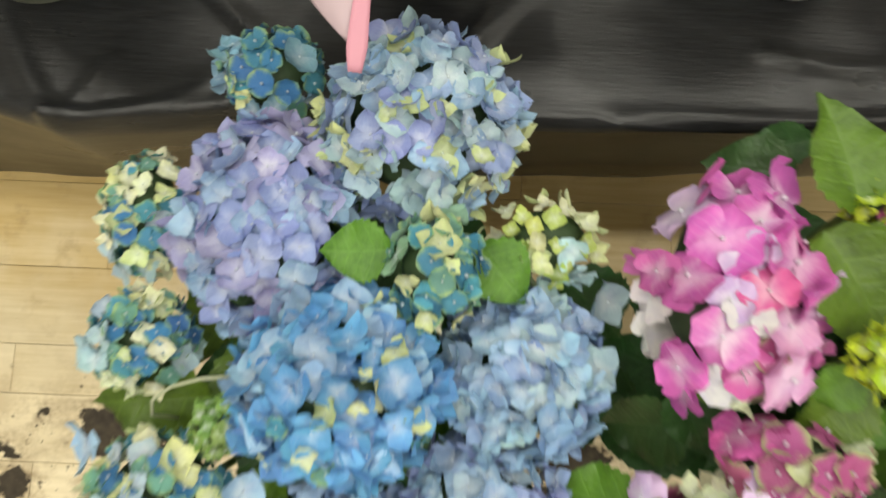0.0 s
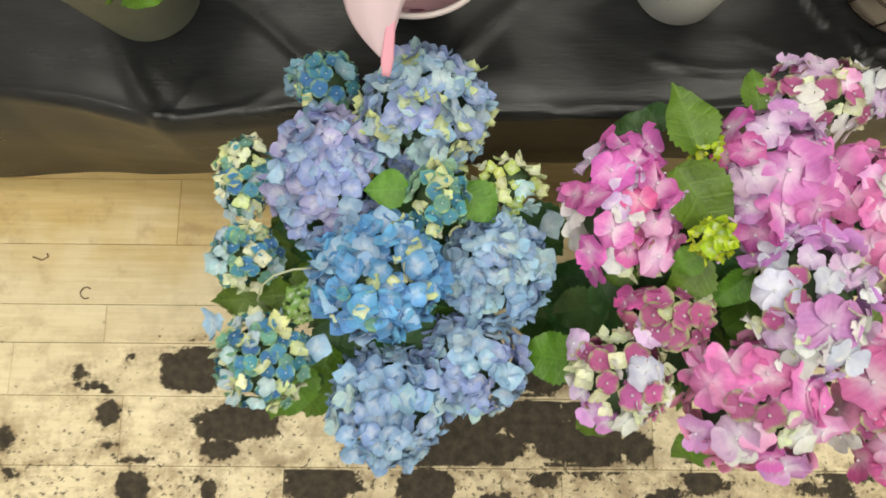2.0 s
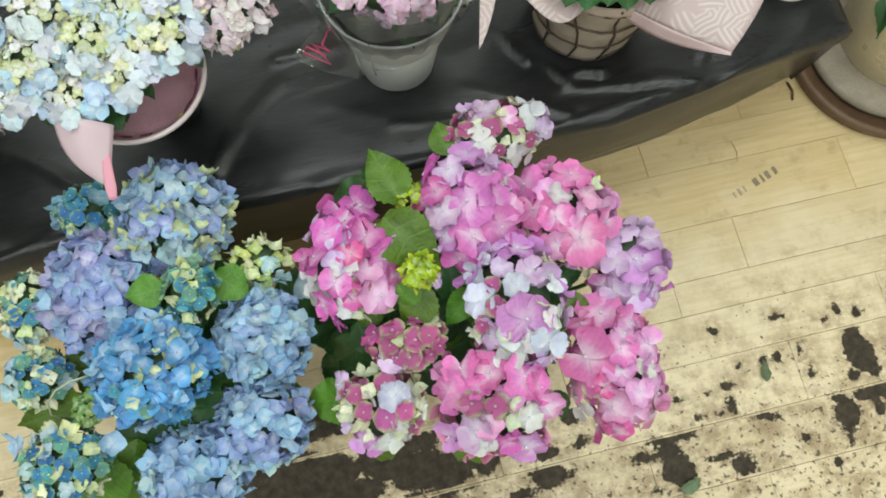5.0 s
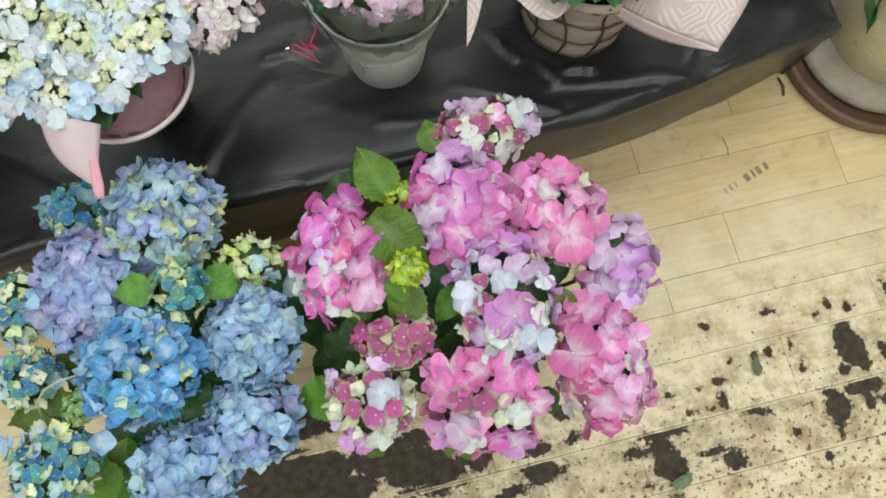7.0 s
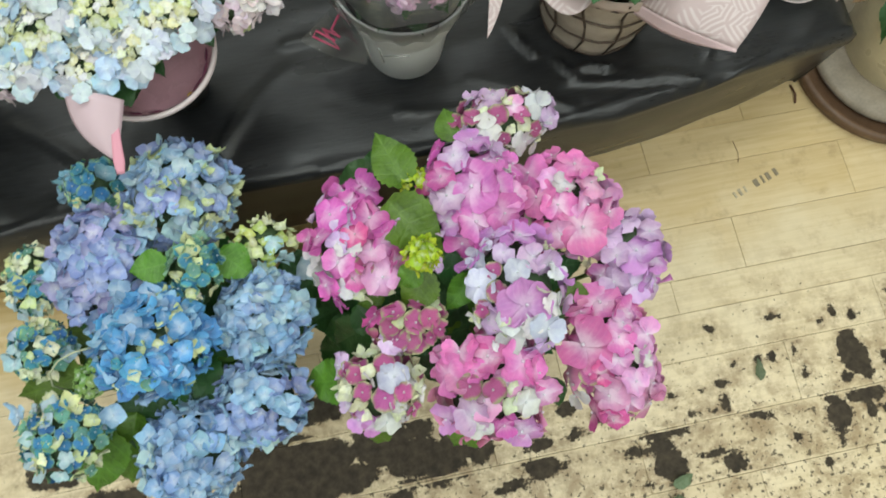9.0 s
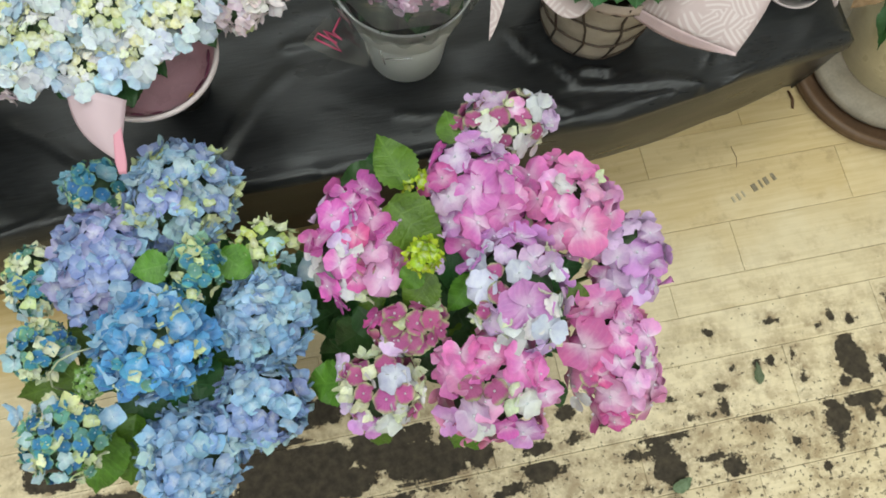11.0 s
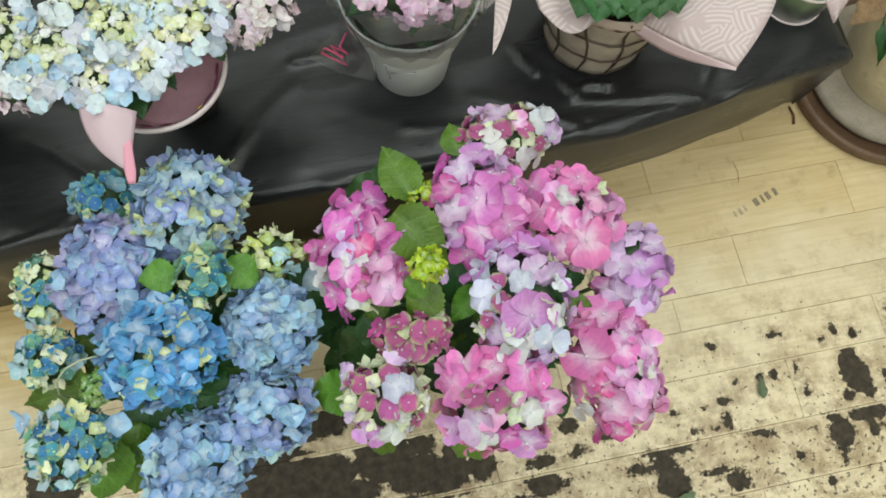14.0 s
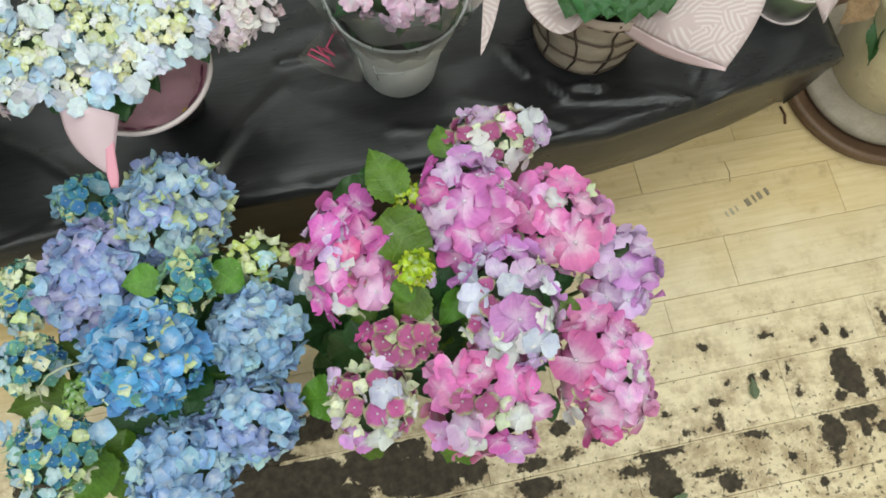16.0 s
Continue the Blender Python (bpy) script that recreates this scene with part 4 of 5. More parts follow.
ROUND_TEAL = [
    (64, 50, 21, "I"), (95, 27, 18, "G"), (-14, 41, 21, "I"), (175, 26, 19, "E"), (-145, 48, 20, "E"), (-111, 52, 20, "I"), (-89, 82, 19, "I"), (-84, 18, 14, "C"),
    (-66, 80, 19, "I"), (21, 61, 17, "N"), (90, 72, 18, "I"), (138, 13, 18, "N"), (62, 21, 15, "N"), (13, 34, 18, "N"), (6, 86, 15, "N"), (-56, 25, 18, "N"),
    (-91, 31, 18, "T"), (-133, 20, 13, "G"), (-51, 39, 16, "N"), (-24, 76, 21, "E"), (-44, 74, 18, "G"), (-9, 102, 16, "E"),
]
YELLOW_TEAL = [
    (64, 49, 27, "C"), (45, 47, 20, "C"), (15, 54, 24, "C"), (101, 23, 18, "E"), (-46, 10, 22, "C"), (-6, 38, 17, "G"), (126, 23, 15, "C"), (-67, 34, 20, "E"),
    (-43, 45, 20, "C"), (-119, 30, 19, "I"), (174, 37, 18, "E"), (-42, 85, 17, "I"), (-122, 60, 18, "E"), (-92, 57, 19, "E"), (138, 42, 21, "N"), (135, 79, 16, "T"),
    (117, 13, 19, "N"), (75, 42, 18, "N"), (5, 15, 19, "N"), (17, 27, 17, "T"), (11, 64, 16, "N"),
]
YELLOW_TEAL_REST = [
    (-24, 40, 19, "N"), (-136, 6, 16, "T"), (-45, 21, 16, "N"), (34, 53, 15, "N"), (-165, 18, 16, "N"), (2, 89, 17, "T"), (-63, 49, 17, "N"), (26, 78, 17, "T"),
    (94, 37, 15, "G"), (124, 56, 15, "E"), (157, 63, 17, "G"), (-18, 71, 17, "G"), (-58, 83, 16, "G"),
]
GREEN_HEAD = [
    (123, 40, 18, "T"), (73, 48, 20, "G"), (138, 7, 19, "T"), (-154, 42, 21, "C"), (164, 76, 17, "G"), (-106, 33, 19, "T"), (-55, 45, 19, "T"), (-4, 19, 17, "C"),
    (-23, 56, 17, "T"), (26, 45, 17, "G"), (-56, 95, 21, "C"), (-100, 65, 17, "C"), (-57, 17, 17, "G"), (-139, 92, 16, "C"), (-34, 93, 16, "G"), (125, 80, 16, "G"),
    (-89, 82, 15, "I"),
]
LIME_HEAD = [
    (140, 83, 21, "I"), (137, 42, 17, "Y"), (95, 52, 20, "I"), (63, 45, 18, "I"), (26, 48, 22, "I"), (-34, 31, 25, "E"), (-18, 70, 18, "C"), (-153, 14, 18, "C"),
    (-151, 34, 16, "Y"), (-54, 13, 16, "Y"), (-103, 34, 19, "C"), (-79, 73, 16, "Y"), (-47, 93, 24, "E"), (180, 64, 17, "I"), (169, 42, 14, "Y"), (140, 22, 16, "Y"),
    (-61, 46, 14, "Y"), (-160, 54, 15, "C"),
]
DARK_TEAL = [
    (147, 63, 22, "K"), (117, 31, 21, "T"), (56, 35, 19, "N"), (15, 40, 27, "K"), (46, 80, 18, "T"), (-163, 28, 21, "N"), (-94, 28, 21, "N"), (-150, 55, 21, "C"),
    (-78, 63, 20, "K"), (-107, 72, 23, "K"), (-52, 46, 20, "N"), (-17, 70, 20, "T"), (3, 8, 18, "N"), (17, 90, 21, "T"), (-121, 56, 17, "C"), (-58, 80, 18, "G"),
    (173, 68, 17, "G"), (-41, 81, 19, "K"),
]
HAZY_HEAD = [
    (-137, 3, 22, "C"), (-160, 17, 18, "C"), (-13, 13, 18, "C"), (109, 22, 19, "E"), (12, 41, 20, "C"), (-37, 46, 22, "C"), (-128, 46, 18, "C"), (173, 77, 21, "C"),
    (180, 83, 17, "C"), (-73, 53, 21, "E"), (-18, 28, 18, "E"), (-85, 29, 18, "S"), (-12, 58, 21, "E"), (-36, 72, 20, "E"),
]
SKY_HEAD = [
    (-26, 19, 14, "C"), (-107, 37, 18, "I"), (26, 23, 11, "C"), (-130, 62, 14, "I"), (173, 79, 21, "S"), (-175, 81, 20, "S"), (163, 79, 19, "S"), (-90, 51, 18, "G"),
    (-54, 58, 19, "S"), (-141, 33, 14, "T"), (-32, 82, 14, "T"),
]

# the blue plant on the floor: x, y, z, half widths, filling, single florets, density
BLUE = (-0.005, -0.025, 0)
blue = thing("potted_hydrangea", BLUE, "blue and lavender mop-head hydrangea in a pot on the floor", "potted plant", "potted hydrangeas on the floor")
nursery_pot(blue, BLUE, 0.085, 0.145, BROWN_POT)
for x, y, z, rx, ry, rz, mix, placed, cover, text in (
    (0.032, 0.129, 0.438, 0.071, 0.070, 0.050, "hazy", HAZY_HEAD, 2.2, "hazy blue-green and lavender flower head"),
    (-0.074, 0.054, 0.435, 0.058, 0.072, 0.043, "lavender", (), 2.3, "lavender flower head"),
    (-0.015, -0.057, 0.453, 0.066, 0.063, 0.047, "blue", SKY_HEAD, 2.3, "bright sky-blue flower head"),
    (0.112, -0.045, 0.420, 0.054, 0.057, 0.040, "pale_blue", (), 2.4, "pale blue flower head"),
    (0.088, -0.145, 0.390, 0.056, 0.052, 0.038, "dusty", (), 2.4, "dusty blue flower head"),
    (-0.005, -0.191, 0.382, 0.060, 0.062, 0.044, "pale_blue", (), 2.4, "pale blue flower head"),
    (-0.084, 0.172, 0.415, 0.037, 0.034, 0.025, "teal_dark", DARK_TEAL, 1.6, "small dark blue flower head, half open"),
    (-0.171, 0.061, 0.413, 0.031, 0.046, 0.023, "teal", CREAM_TEAL, 1.6, "young cream and teal flower head"),
    (-0.163, -0.031, 0.419, 0.036, 0.036, 0.027, "teal", ROUND_TEAL, 1.6, "young cream and teal flower head"),
    (-0.134, -0.143, 0.432, 0.049, 0.051, 0.036, "teal", YELLOW_TEAL + YELLOW_TEAL_REST, 1.6, "young yellow and teal flower head"),
    (0.047, 0.022, 0.468, 0.030, 0.035, 0.022, "green", GREEN_HEAD, 1.6, "small green-blue flower head"),
    (0.124, 0.050, 0.425, 0.038, 0.031, 0.023, "lime", LIME_HEAD, 0.8, "young cream-green flower head"),
    (-0.094, -0.086, 0.451, 0.016, 0.019, 0.012, "bud", (), 1.8, "closed green flower bud cluster"),
):
    flower_head(blue, (x, y, z), (rx, ry, rz), mix, placed, label=text, cover=cover)
    stem(blue, (R.uniform(-0.03, 0.03), R.uniform(-0.05, 0.01), 0.12), (x, y, z - rz * 0.6))
for b, t, w, st in (
    ((0.017, 0.034, 0.468), (-0.030, 0.030, 0.474), 1.35, LEAVES), ((0.075, 0.042, 0.452), (0.109, 0.002, 0.448), 1.4, LEAVES), ((0.140, 0.030, 0.400), (0.202, -0.024, 0.360), 1.1, DARK_LEAVES),
    ((-0.110, -0.070, 0.410), (-0.206, -0.081, 0.400), 0.95, LEAVES), ((-0.103, -0.132, 0.390), (-0.146, -0.217, 0.350), 1.1, LEAVES), ((-0.071, -0.127, 0.380), (-0.108, -0.220, 0.350), 1.1, LEAVES),
    ((-0.060, -0.090, 0.385), (-0.070, -0.190, 0.360), 1.0, DARK_LEAVES), ((-0.100, -0.030, 0.390), (-0.070, -0.110, 0.400), 1.0, LEAVES), ((-0.040, 0.120, 0.380), (-0.110, 0.150, 0.370), 1.0, DARK_LEAVES),
    ((0.020, 0.090, 0.390), (0.090, 0.030, 0.385), 1.0, DARK_LEAVES), ((0.030, -0.110, 0.370), (0.060, -0.200, 0.340), 1.0, DARK_LEAVES), ((-0.060, 0.010, 0.400), (-0.145, 0.004, 0.395), 1.0, DARK_LEAVES),
):
    leaf(blue, b, t, w, st)
for b, t, w, st in (
    ((-0.090, 0.050, 0.370), (-0.140, -0.050, 0.370), 1.1, LEAVES), ((-0.060, -0.040, 0.370), (-0.150, -0.085, 0.375), 1.0, DARK_LEAVES),
):
    leaf(blue, b, t, w, st)
undergrowth(blue, BLUE, 48, 0.150, 0.24, 0.39)
# lower ring of hidden leaves, added to block light beneath the blue plant
undergrowth(blue, BLUE, 24, 0.150, 0.17, 0.26)
part("thin_stalk", tube([(-0.137, -0.088, 0.40), (-0.142, -0.082, 0.440), (-0.134, -0.070, 0.462), (-0.118, -0.060, 0.474), (-0.098, -0.054, 0.478), (-0.080, -0.052, 0.474)], 0.0011), CREAM_STALK, blue, "pale bent stalk")


def stray(plant, at, shape, age, size, colour, face=(0, -0.3, 1)):
    """A single floret standing out from the heads."""
    ob = new("floret", R.choice(FLORETS[shape, age]))
    ob.parent = plant
    ob.matrix_basis = Matrix.LocRotScale(Vector(at) - plant.location, Vector(face).to_track_quat("Z", "Y") @ Euler((0, 0, R.uniform(0, 6))).to_quaternion(), (size, size, size))
    ob.color = (*colour, 0.45)


stray(blue, (-0.190, -0.106, 0.428), "point", "old", 0.030, PALE_SKY, (-0.8, -0.2, 0.8))
stray(blue, (-0.078, -0.130, 0.436), "point", "old", 0.030, PALE_SKY, (0.6, -0.2, 0.8))
stray(blue, (0.172, 0.010, 0.410), "point", "old", 0.034, ICE, (0.5, -0.4, 0.8))

# the pink plant on the floor
ROSY = (0.395, -0.040, 0)
rosy = thing("potted_hydrangea", ROSY, "pink and magenta mop-head hydrangea in a pot on the floor", "potted plant", "potted hydrangeas on the floor")
nursery_pot(rosy, ROSY, 0.085, 0.145, BROWN_POT)
for x, y, z, rx, ry, rz, mix, placed, cover, text in (
    (0.240, 0.013, 0.467, 0.056, 0.073, 0.041, "magenta", MAGENTA_HEAD, 1.4, "magenta flower head"),
    (0.459, 0.141, 0.466, 0.064, 0.040, 0.030, "cap", TOP_CAP, 1.3, "young white and mauve flower head"),
    (0.397, 0.050, 0.472, 0.059, 0.069, 0.044, "purple_pink", PURPLE_HEAD, 1.5, "purple-pink flower head"),
    (0.517, 0.020, 0.447, 0.061, 0.063, 0.043, "pink", PINK_HEAD, 1.5, "pink flower head"),
    (0.421, -0.080, 0.472, 0.060, 0.074, 0.042, "mixed", MIXED_HEAD, 1.2, "pale lilac and white flower head, half open"),
    (0.581, -0.060, 0.428, 0.050, 0.059, 0.036, "lilac", LILAC_HEAD, 1.4, "lilac flower head"),
    (0.528, -0.182, 0.427, 0.057, 0.077, 0.041, "rose", ROSE_HEAD, 1.4, "rose-pink flower head"),
    (0.375, -0.183, 0.440, 0.070, 0.068, 0.050, "rose", FRONT_HEAD, 1.4, "rose-pink flower head"),
    (0.240, -0.161, 0.429, 0.050, 0.047, 0.035, "cap", FRONT_CAP, 1.2, "young mauve and cream flower head"),
    (0.286, -0.096, 0.454, 0.046, 0.028, 0.020, "mauve", MAUVE_HEAD, 1.2, "small dull mauve flower head"),
    (0.325, 0.077, 0.478, 0.015, 0.015, 0.013, "bright_bud", (), 2.2, "bright lime-green bud cluster"),
    (0.317, -0.025, 0.506, 0.018, 0.018, 0.014, "bright_bud", (), 2.2, "bright lime-green bud cluster"),
):
    flower_head(rosy, (x, y, z), (rx, ry, rz), mix, placed, label=text, cover=cover)
    stem(rosy, (0.395 + R.uniform(-0.03, 0.03), -0.04 + R.uniform(-0.03, 0.03), 0.12), (x, y, z - rz * 0.6))
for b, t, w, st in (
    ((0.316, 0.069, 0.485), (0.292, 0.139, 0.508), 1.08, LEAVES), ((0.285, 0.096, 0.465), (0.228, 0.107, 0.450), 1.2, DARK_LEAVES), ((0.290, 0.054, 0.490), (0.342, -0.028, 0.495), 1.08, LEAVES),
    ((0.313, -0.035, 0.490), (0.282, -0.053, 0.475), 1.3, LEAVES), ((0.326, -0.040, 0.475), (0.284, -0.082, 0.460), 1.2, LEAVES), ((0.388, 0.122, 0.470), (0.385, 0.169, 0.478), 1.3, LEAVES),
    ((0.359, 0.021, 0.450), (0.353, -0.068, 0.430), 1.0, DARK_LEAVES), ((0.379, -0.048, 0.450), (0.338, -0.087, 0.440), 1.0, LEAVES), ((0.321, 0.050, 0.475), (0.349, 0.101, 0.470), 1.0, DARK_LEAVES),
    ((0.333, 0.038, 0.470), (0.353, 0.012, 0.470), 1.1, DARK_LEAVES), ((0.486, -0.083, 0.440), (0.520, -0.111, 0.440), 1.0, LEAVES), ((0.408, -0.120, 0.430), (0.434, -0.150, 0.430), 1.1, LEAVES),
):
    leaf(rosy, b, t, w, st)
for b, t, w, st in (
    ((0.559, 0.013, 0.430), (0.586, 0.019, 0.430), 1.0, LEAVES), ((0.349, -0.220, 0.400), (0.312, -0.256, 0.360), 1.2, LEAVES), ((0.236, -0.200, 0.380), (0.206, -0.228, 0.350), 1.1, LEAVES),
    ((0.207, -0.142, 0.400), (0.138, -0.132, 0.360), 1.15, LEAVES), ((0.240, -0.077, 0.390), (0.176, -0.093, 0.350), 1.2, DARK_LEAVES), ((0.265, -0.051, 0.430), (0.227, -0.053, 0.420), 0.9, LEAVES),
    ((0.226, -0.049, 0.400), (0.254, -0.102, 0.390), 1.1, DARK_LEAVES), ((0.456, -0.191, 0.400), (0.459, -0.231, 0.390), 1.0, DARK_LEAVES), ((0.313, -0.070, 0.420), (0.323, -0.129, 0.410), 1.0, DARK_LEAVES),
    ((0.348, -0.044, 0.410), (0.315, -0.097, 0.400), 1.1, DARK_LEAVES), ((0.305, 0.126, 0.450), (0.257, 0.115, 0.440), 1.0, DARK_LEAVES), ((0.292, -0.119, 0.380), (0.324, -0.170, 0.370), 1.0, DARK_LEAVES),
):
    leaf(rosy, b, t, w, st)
# low dark leaves added in place of the shaded floor between the plants
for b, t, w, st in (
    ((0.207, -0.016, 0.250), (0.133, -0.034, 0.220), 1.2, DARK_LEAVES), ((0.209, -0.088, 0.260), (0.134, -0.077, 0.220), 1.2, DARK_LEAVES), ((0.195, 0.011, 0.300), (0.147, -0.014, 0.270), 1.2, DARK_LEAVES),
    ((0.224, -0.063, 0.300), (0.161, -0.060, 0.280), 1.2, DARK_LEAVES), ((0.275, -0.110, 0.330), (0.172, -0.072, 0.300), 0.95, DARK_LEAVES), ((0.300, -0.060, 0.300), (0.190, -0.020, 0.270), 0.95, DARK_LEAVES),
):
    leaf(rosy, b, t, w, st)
undergrowth(rosy, ROSY, 56, 0.165, 0.26, 0.40)
# hidden lower leaves again, added to deepen the shadow under the pink plant
undergrowth(rosy, ROSY, 26, 0.165, 0.17, 0.28)
stray(rosy, (0.194, -0.124, 0.430), "round", "old", 0.036, PALE_LILAC, (-0.9, 0.0, 0.6))
stray(rosy, (0.265, -0.111, 0.465), "round", "old", 0.038, PALE_LILAC, (0.3, 0.2, 1))
stray(rosy, (0.335, -0.033, 0.470), "round", "old", 0.022, PALE_LILAC, (0.6, -0.2, 1))

# ---- things on the platform ----
# hydrangea with pale blue lace-cap flowers in a pink flared pot, wrapped in pink paper
lace = thing("lacecap_hydrangea", (0.03, 0.325, BENCH), "pale blue and cream lace-cap hydrangea in a pink flared pot", "potted plant")
LX, LY = 0.020, 0.310
tipped = lathe([(0.001, 0.0), (0.034, 0.0), (0.037, 0.004), (0.046, 0.11), (0.056, 0.118), (0.058, 0.126), (0.052, 0.126), (0.044, 0.115), (0.001, 0.115)], (LX, LY, BENCH), 48)
for v in tipped.verts:
    v.co.y += 0.36 * max(0.0, BENCH + 0.126 - v.co.z)
part("pot", tipped, BLACK_POT, lace, "black plastic nursery pot leaning forward")
part("dish_collar", lathe([(0.056, 0.122), (0.066, 0.138), (0.088, 0.174), (0.093, 0.180), (0.094, 0.186), (0.090, 0.188), (0.086, 0.182), (0.066, 0.147), (0.056, 0.128)], (LX, LY, BENCH), 56), PALE_RIM, lace, "pale rim of a flared collar")
inner = part("lining", lathe([(0.0875, 0.1860), (0.066, 0.1500), (0.050, 0.1330), (0.001, 0.1330)], (LX, LY, BENCH), 56), PINK_GLAZE, lace, "pink spotted lining")
for a, s, w, mt in ((-38, 0.45, 0.012, SPOT), (-20, 0.62, 0.009, SPOT), (-88, 0.60, 0.009, SPOT), (-5, 0.50, 0.010, SPOT), (-105, 0.7, 0.009, SPOT), (-28, 0.85, 0.007, SPOT), (-52, 0.75, 0.004, YELLOW)):
    ca, sa = math.cos(radians(a)), math.sin(radians(a))
    r, z = 0.066 + 0.0205 * s, 0.1500 + 0.0345 * s + 0.0015
    bm = bmesh.new()
    tilt = Vector((-ca * 0.85, -sa * 0.85, 0.53)).to_track_quat("Z", "Y").to_matrix().to_4x4()
    bmesh.ops.create_uvsphere(bm, u_segments=14, v_segments=8, radius=1.0, matrix=Matrix.Translation((LX + ca * (r - 0.001), LY + sa * (r - 0.001), BENCH + z)) @ tilt @ Matrix.Diagonal((w, w * 0.6, 0.0012, 1)))
    part("printed_spot", bm, mt, inner)

def lacecap(plant, centre, r, ring, text):
    """A flat head: tiny cream florets in the middle, large pale ones on stalks round the rim."""
    cx, cy, cz = centre
    bm = bmesh.new()
    bmesh.ops.create_icosphere(bm, subdivisions=2, radius=1.0, matrix=Matrix.Translation((cx, cy, cz - 0.022)) @ Matrix.Diagonal((r * 0.45, r * 0.45, 0.014, 1)))
    # same dark green, the shade below the florets being in its colour
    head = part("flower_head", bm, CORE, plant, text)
    for k in range(34):
        a, d = k * 2.39996, r * 0.74 * math.sqrt((k + 0.5) / 34)
        at = Vector((cx + d * math.cos(a), cy + d * math.sin(a), cz - 5.0 * d * d + R.uniform(-0.006, 0.006)))
        nrm = Vector((d / r * math.cos(a) + R.gauss(0, 0.35), d / r * math.sin(a) + R.gauss(0, 0.35), 1.0)).normalized()
        floret(head, at, nrm, "round", "old", R.uniform(0.009, 0.016), R.choice(((0.76, 0.79, 0.46), (0.80, 0.83, 0.64), (0.68, 0.72, 0.36), (0.84, 0.86, 0.82))))
    for k in range(ring):
        a, d = 2 * math.pi * (k + R.uniform(-0.3, 0.3)) / ring, r * R.uniform(0.72, 1.06)
        at = Vector((cx + d * math.cos(a), cy + d * math.sin(a), cz - 6.0 * d * d + R.uniform(-0.010, 0.010)))
        nrm = Vector((0.8 * math.cos(a) + R.gauss(0, 0.3), 0.8 * math.sin(a) - 0.1 + R.gauss(0, 0.3), 1.0)).normalized()
        floret(head, at, nrm, "round", "old", R.uniform(0.021, 0.029), R.choice(((0.66, 0.80, 0.90), (0.78, 0.84, 0.88), (0.56, 0.74, 0.90), (0.76, 0.84, 0.90))))
        if k % 3 == 0:
            part("stalk", tube([(cx + 0.4 * d * math.cos(a), cy + 0.4 * d * math.sin(a), cz - 0.018), tuple(at - nrm * 0.002)], 0.0011, 5), PALE_STALK, head)


for at, r, ring in (
    ((-0.058, 0.298, 0.592), 0.050, 18),
    ((-0.016, 0.256, 0.580), 0.044, 18),
    ((0.045, 0.266, 0.588), 0.044, 18),
    ((0.013, 0.309, 0.604), 0.046, 16),
    ((0.086, 0.297, 0.600), 0.046, 17),
    ((-0.088, 0.272, 0.578), 0.040, 14),
    ((-0.120, 0.318, 0.590), 0.050, 14),
    ((-0.028, 0.355, 0.610), 0.050, 14),
    ((0.066, 0.345, 0.612), 0.050, 14),
):
    lacecap(lace, at, r, ring, "pale blue and cream lace-cap flower head")
    stem(lace, (LX - 0.01, LY + 0.04, 0.49), (at[0], at[1], at[2] - 0.02), 0.003)
for at, radii in (
    ((0.163, 0.322, 0.550), (0.05, 0.042, 0.034)),
    ((-0.112, 0.266, 0.545), (0.034, 0.026, 0.026)),
    ((0.140, 0.364, 0.560), (0.05, 0.05, 0.036)),
):
    flower_head(lace, at, radii, "blush", reach=100, cover=1.7, label="pale pink flower head")
    stem(lace, (LX - 0.01, LY + 0.04, 0.49), (at[0], at[1], at[2] - 0.02), 0.003)
for b, t, w in (
    ((0.004, 0.248, 0.545), (0.017, 0.208, 0.540), 1.5),
    ((-0.042, 0.310, 0.545), (-0.026, 0.250, 0.545), 1.1),
    ((-0.079, 0.299, 0.550), (-0.103, 0.342, 0.550), 1.1),
    ((0.037, 0.310, 0.560), (0.006, 0.273, 0.555), 1.0),
    ((0.101, 0.312, 0.540), (0.117, 0.280, 0.520), 1.1),
    ((-0.042, 0.333, 0.570), (-0.038, 0.294, 0.570), 1.0),
    ((0.138, 0.328, 0.530), (0.107, 0.299, 0.520), 1.1),
    ((0.077, 0.343, 0.570), (0.102, 0.298, 0.560), 1.1),
    ((-0.059, 0.238, 0.530), (-0.070, 0.253, 0.540), 1.0),
):
    leaf(lace, b, t, w, DARK_LEAVES)
undergrowth(lace, (LX - 0.02, LY + 0.05, 0), 18, 0.115, 0.50, 0.56)


def wrap_flap(u, v):
    """A pointed flap of paper, from its broad top (v 0) to its tip (v 1)."""
    left = Vector((-0.048, 0.222, 0.560)).lerp(Vector((-0.010, 0.147, 0.537)), v ** 1.1) + Vector((-0.009, -0.006, 0)) * math.sin(math.pi * v)
    right = Vector((0.018, 0.205, 0.562)).lerp(Vector((-0.004, 0.145, 0.537)), v ** 0.6)
    p = left.lerp(right, u)
    p.z += 0.016 * math.sin(math.pi * u) * (1 - v)
    return p


flap = part("paper_flap", sheet(14, 18, wrap_flap, 0.0006), PINK_PAPER, lace, "pale pink paper point")
part("turned_edge", sheet(4, 14, lambda u, v: Vector((0.003, 0.192, 0.556)).lerp(Vector((-0.004, 0.129, 0.531)), v) + Vector((0.0125 * (u - 0.5) * (0.55 + 0.55 * v) * (1.0 if v < 0.8 else 1.0 - 2.2 * (v - 0.8)), 0, 0.002 - 0.002 * u + 0.003 * math.sin(2.5 * v))), 0.0006), HOT_PAPER, flap, "rose-pink turned paper edge")

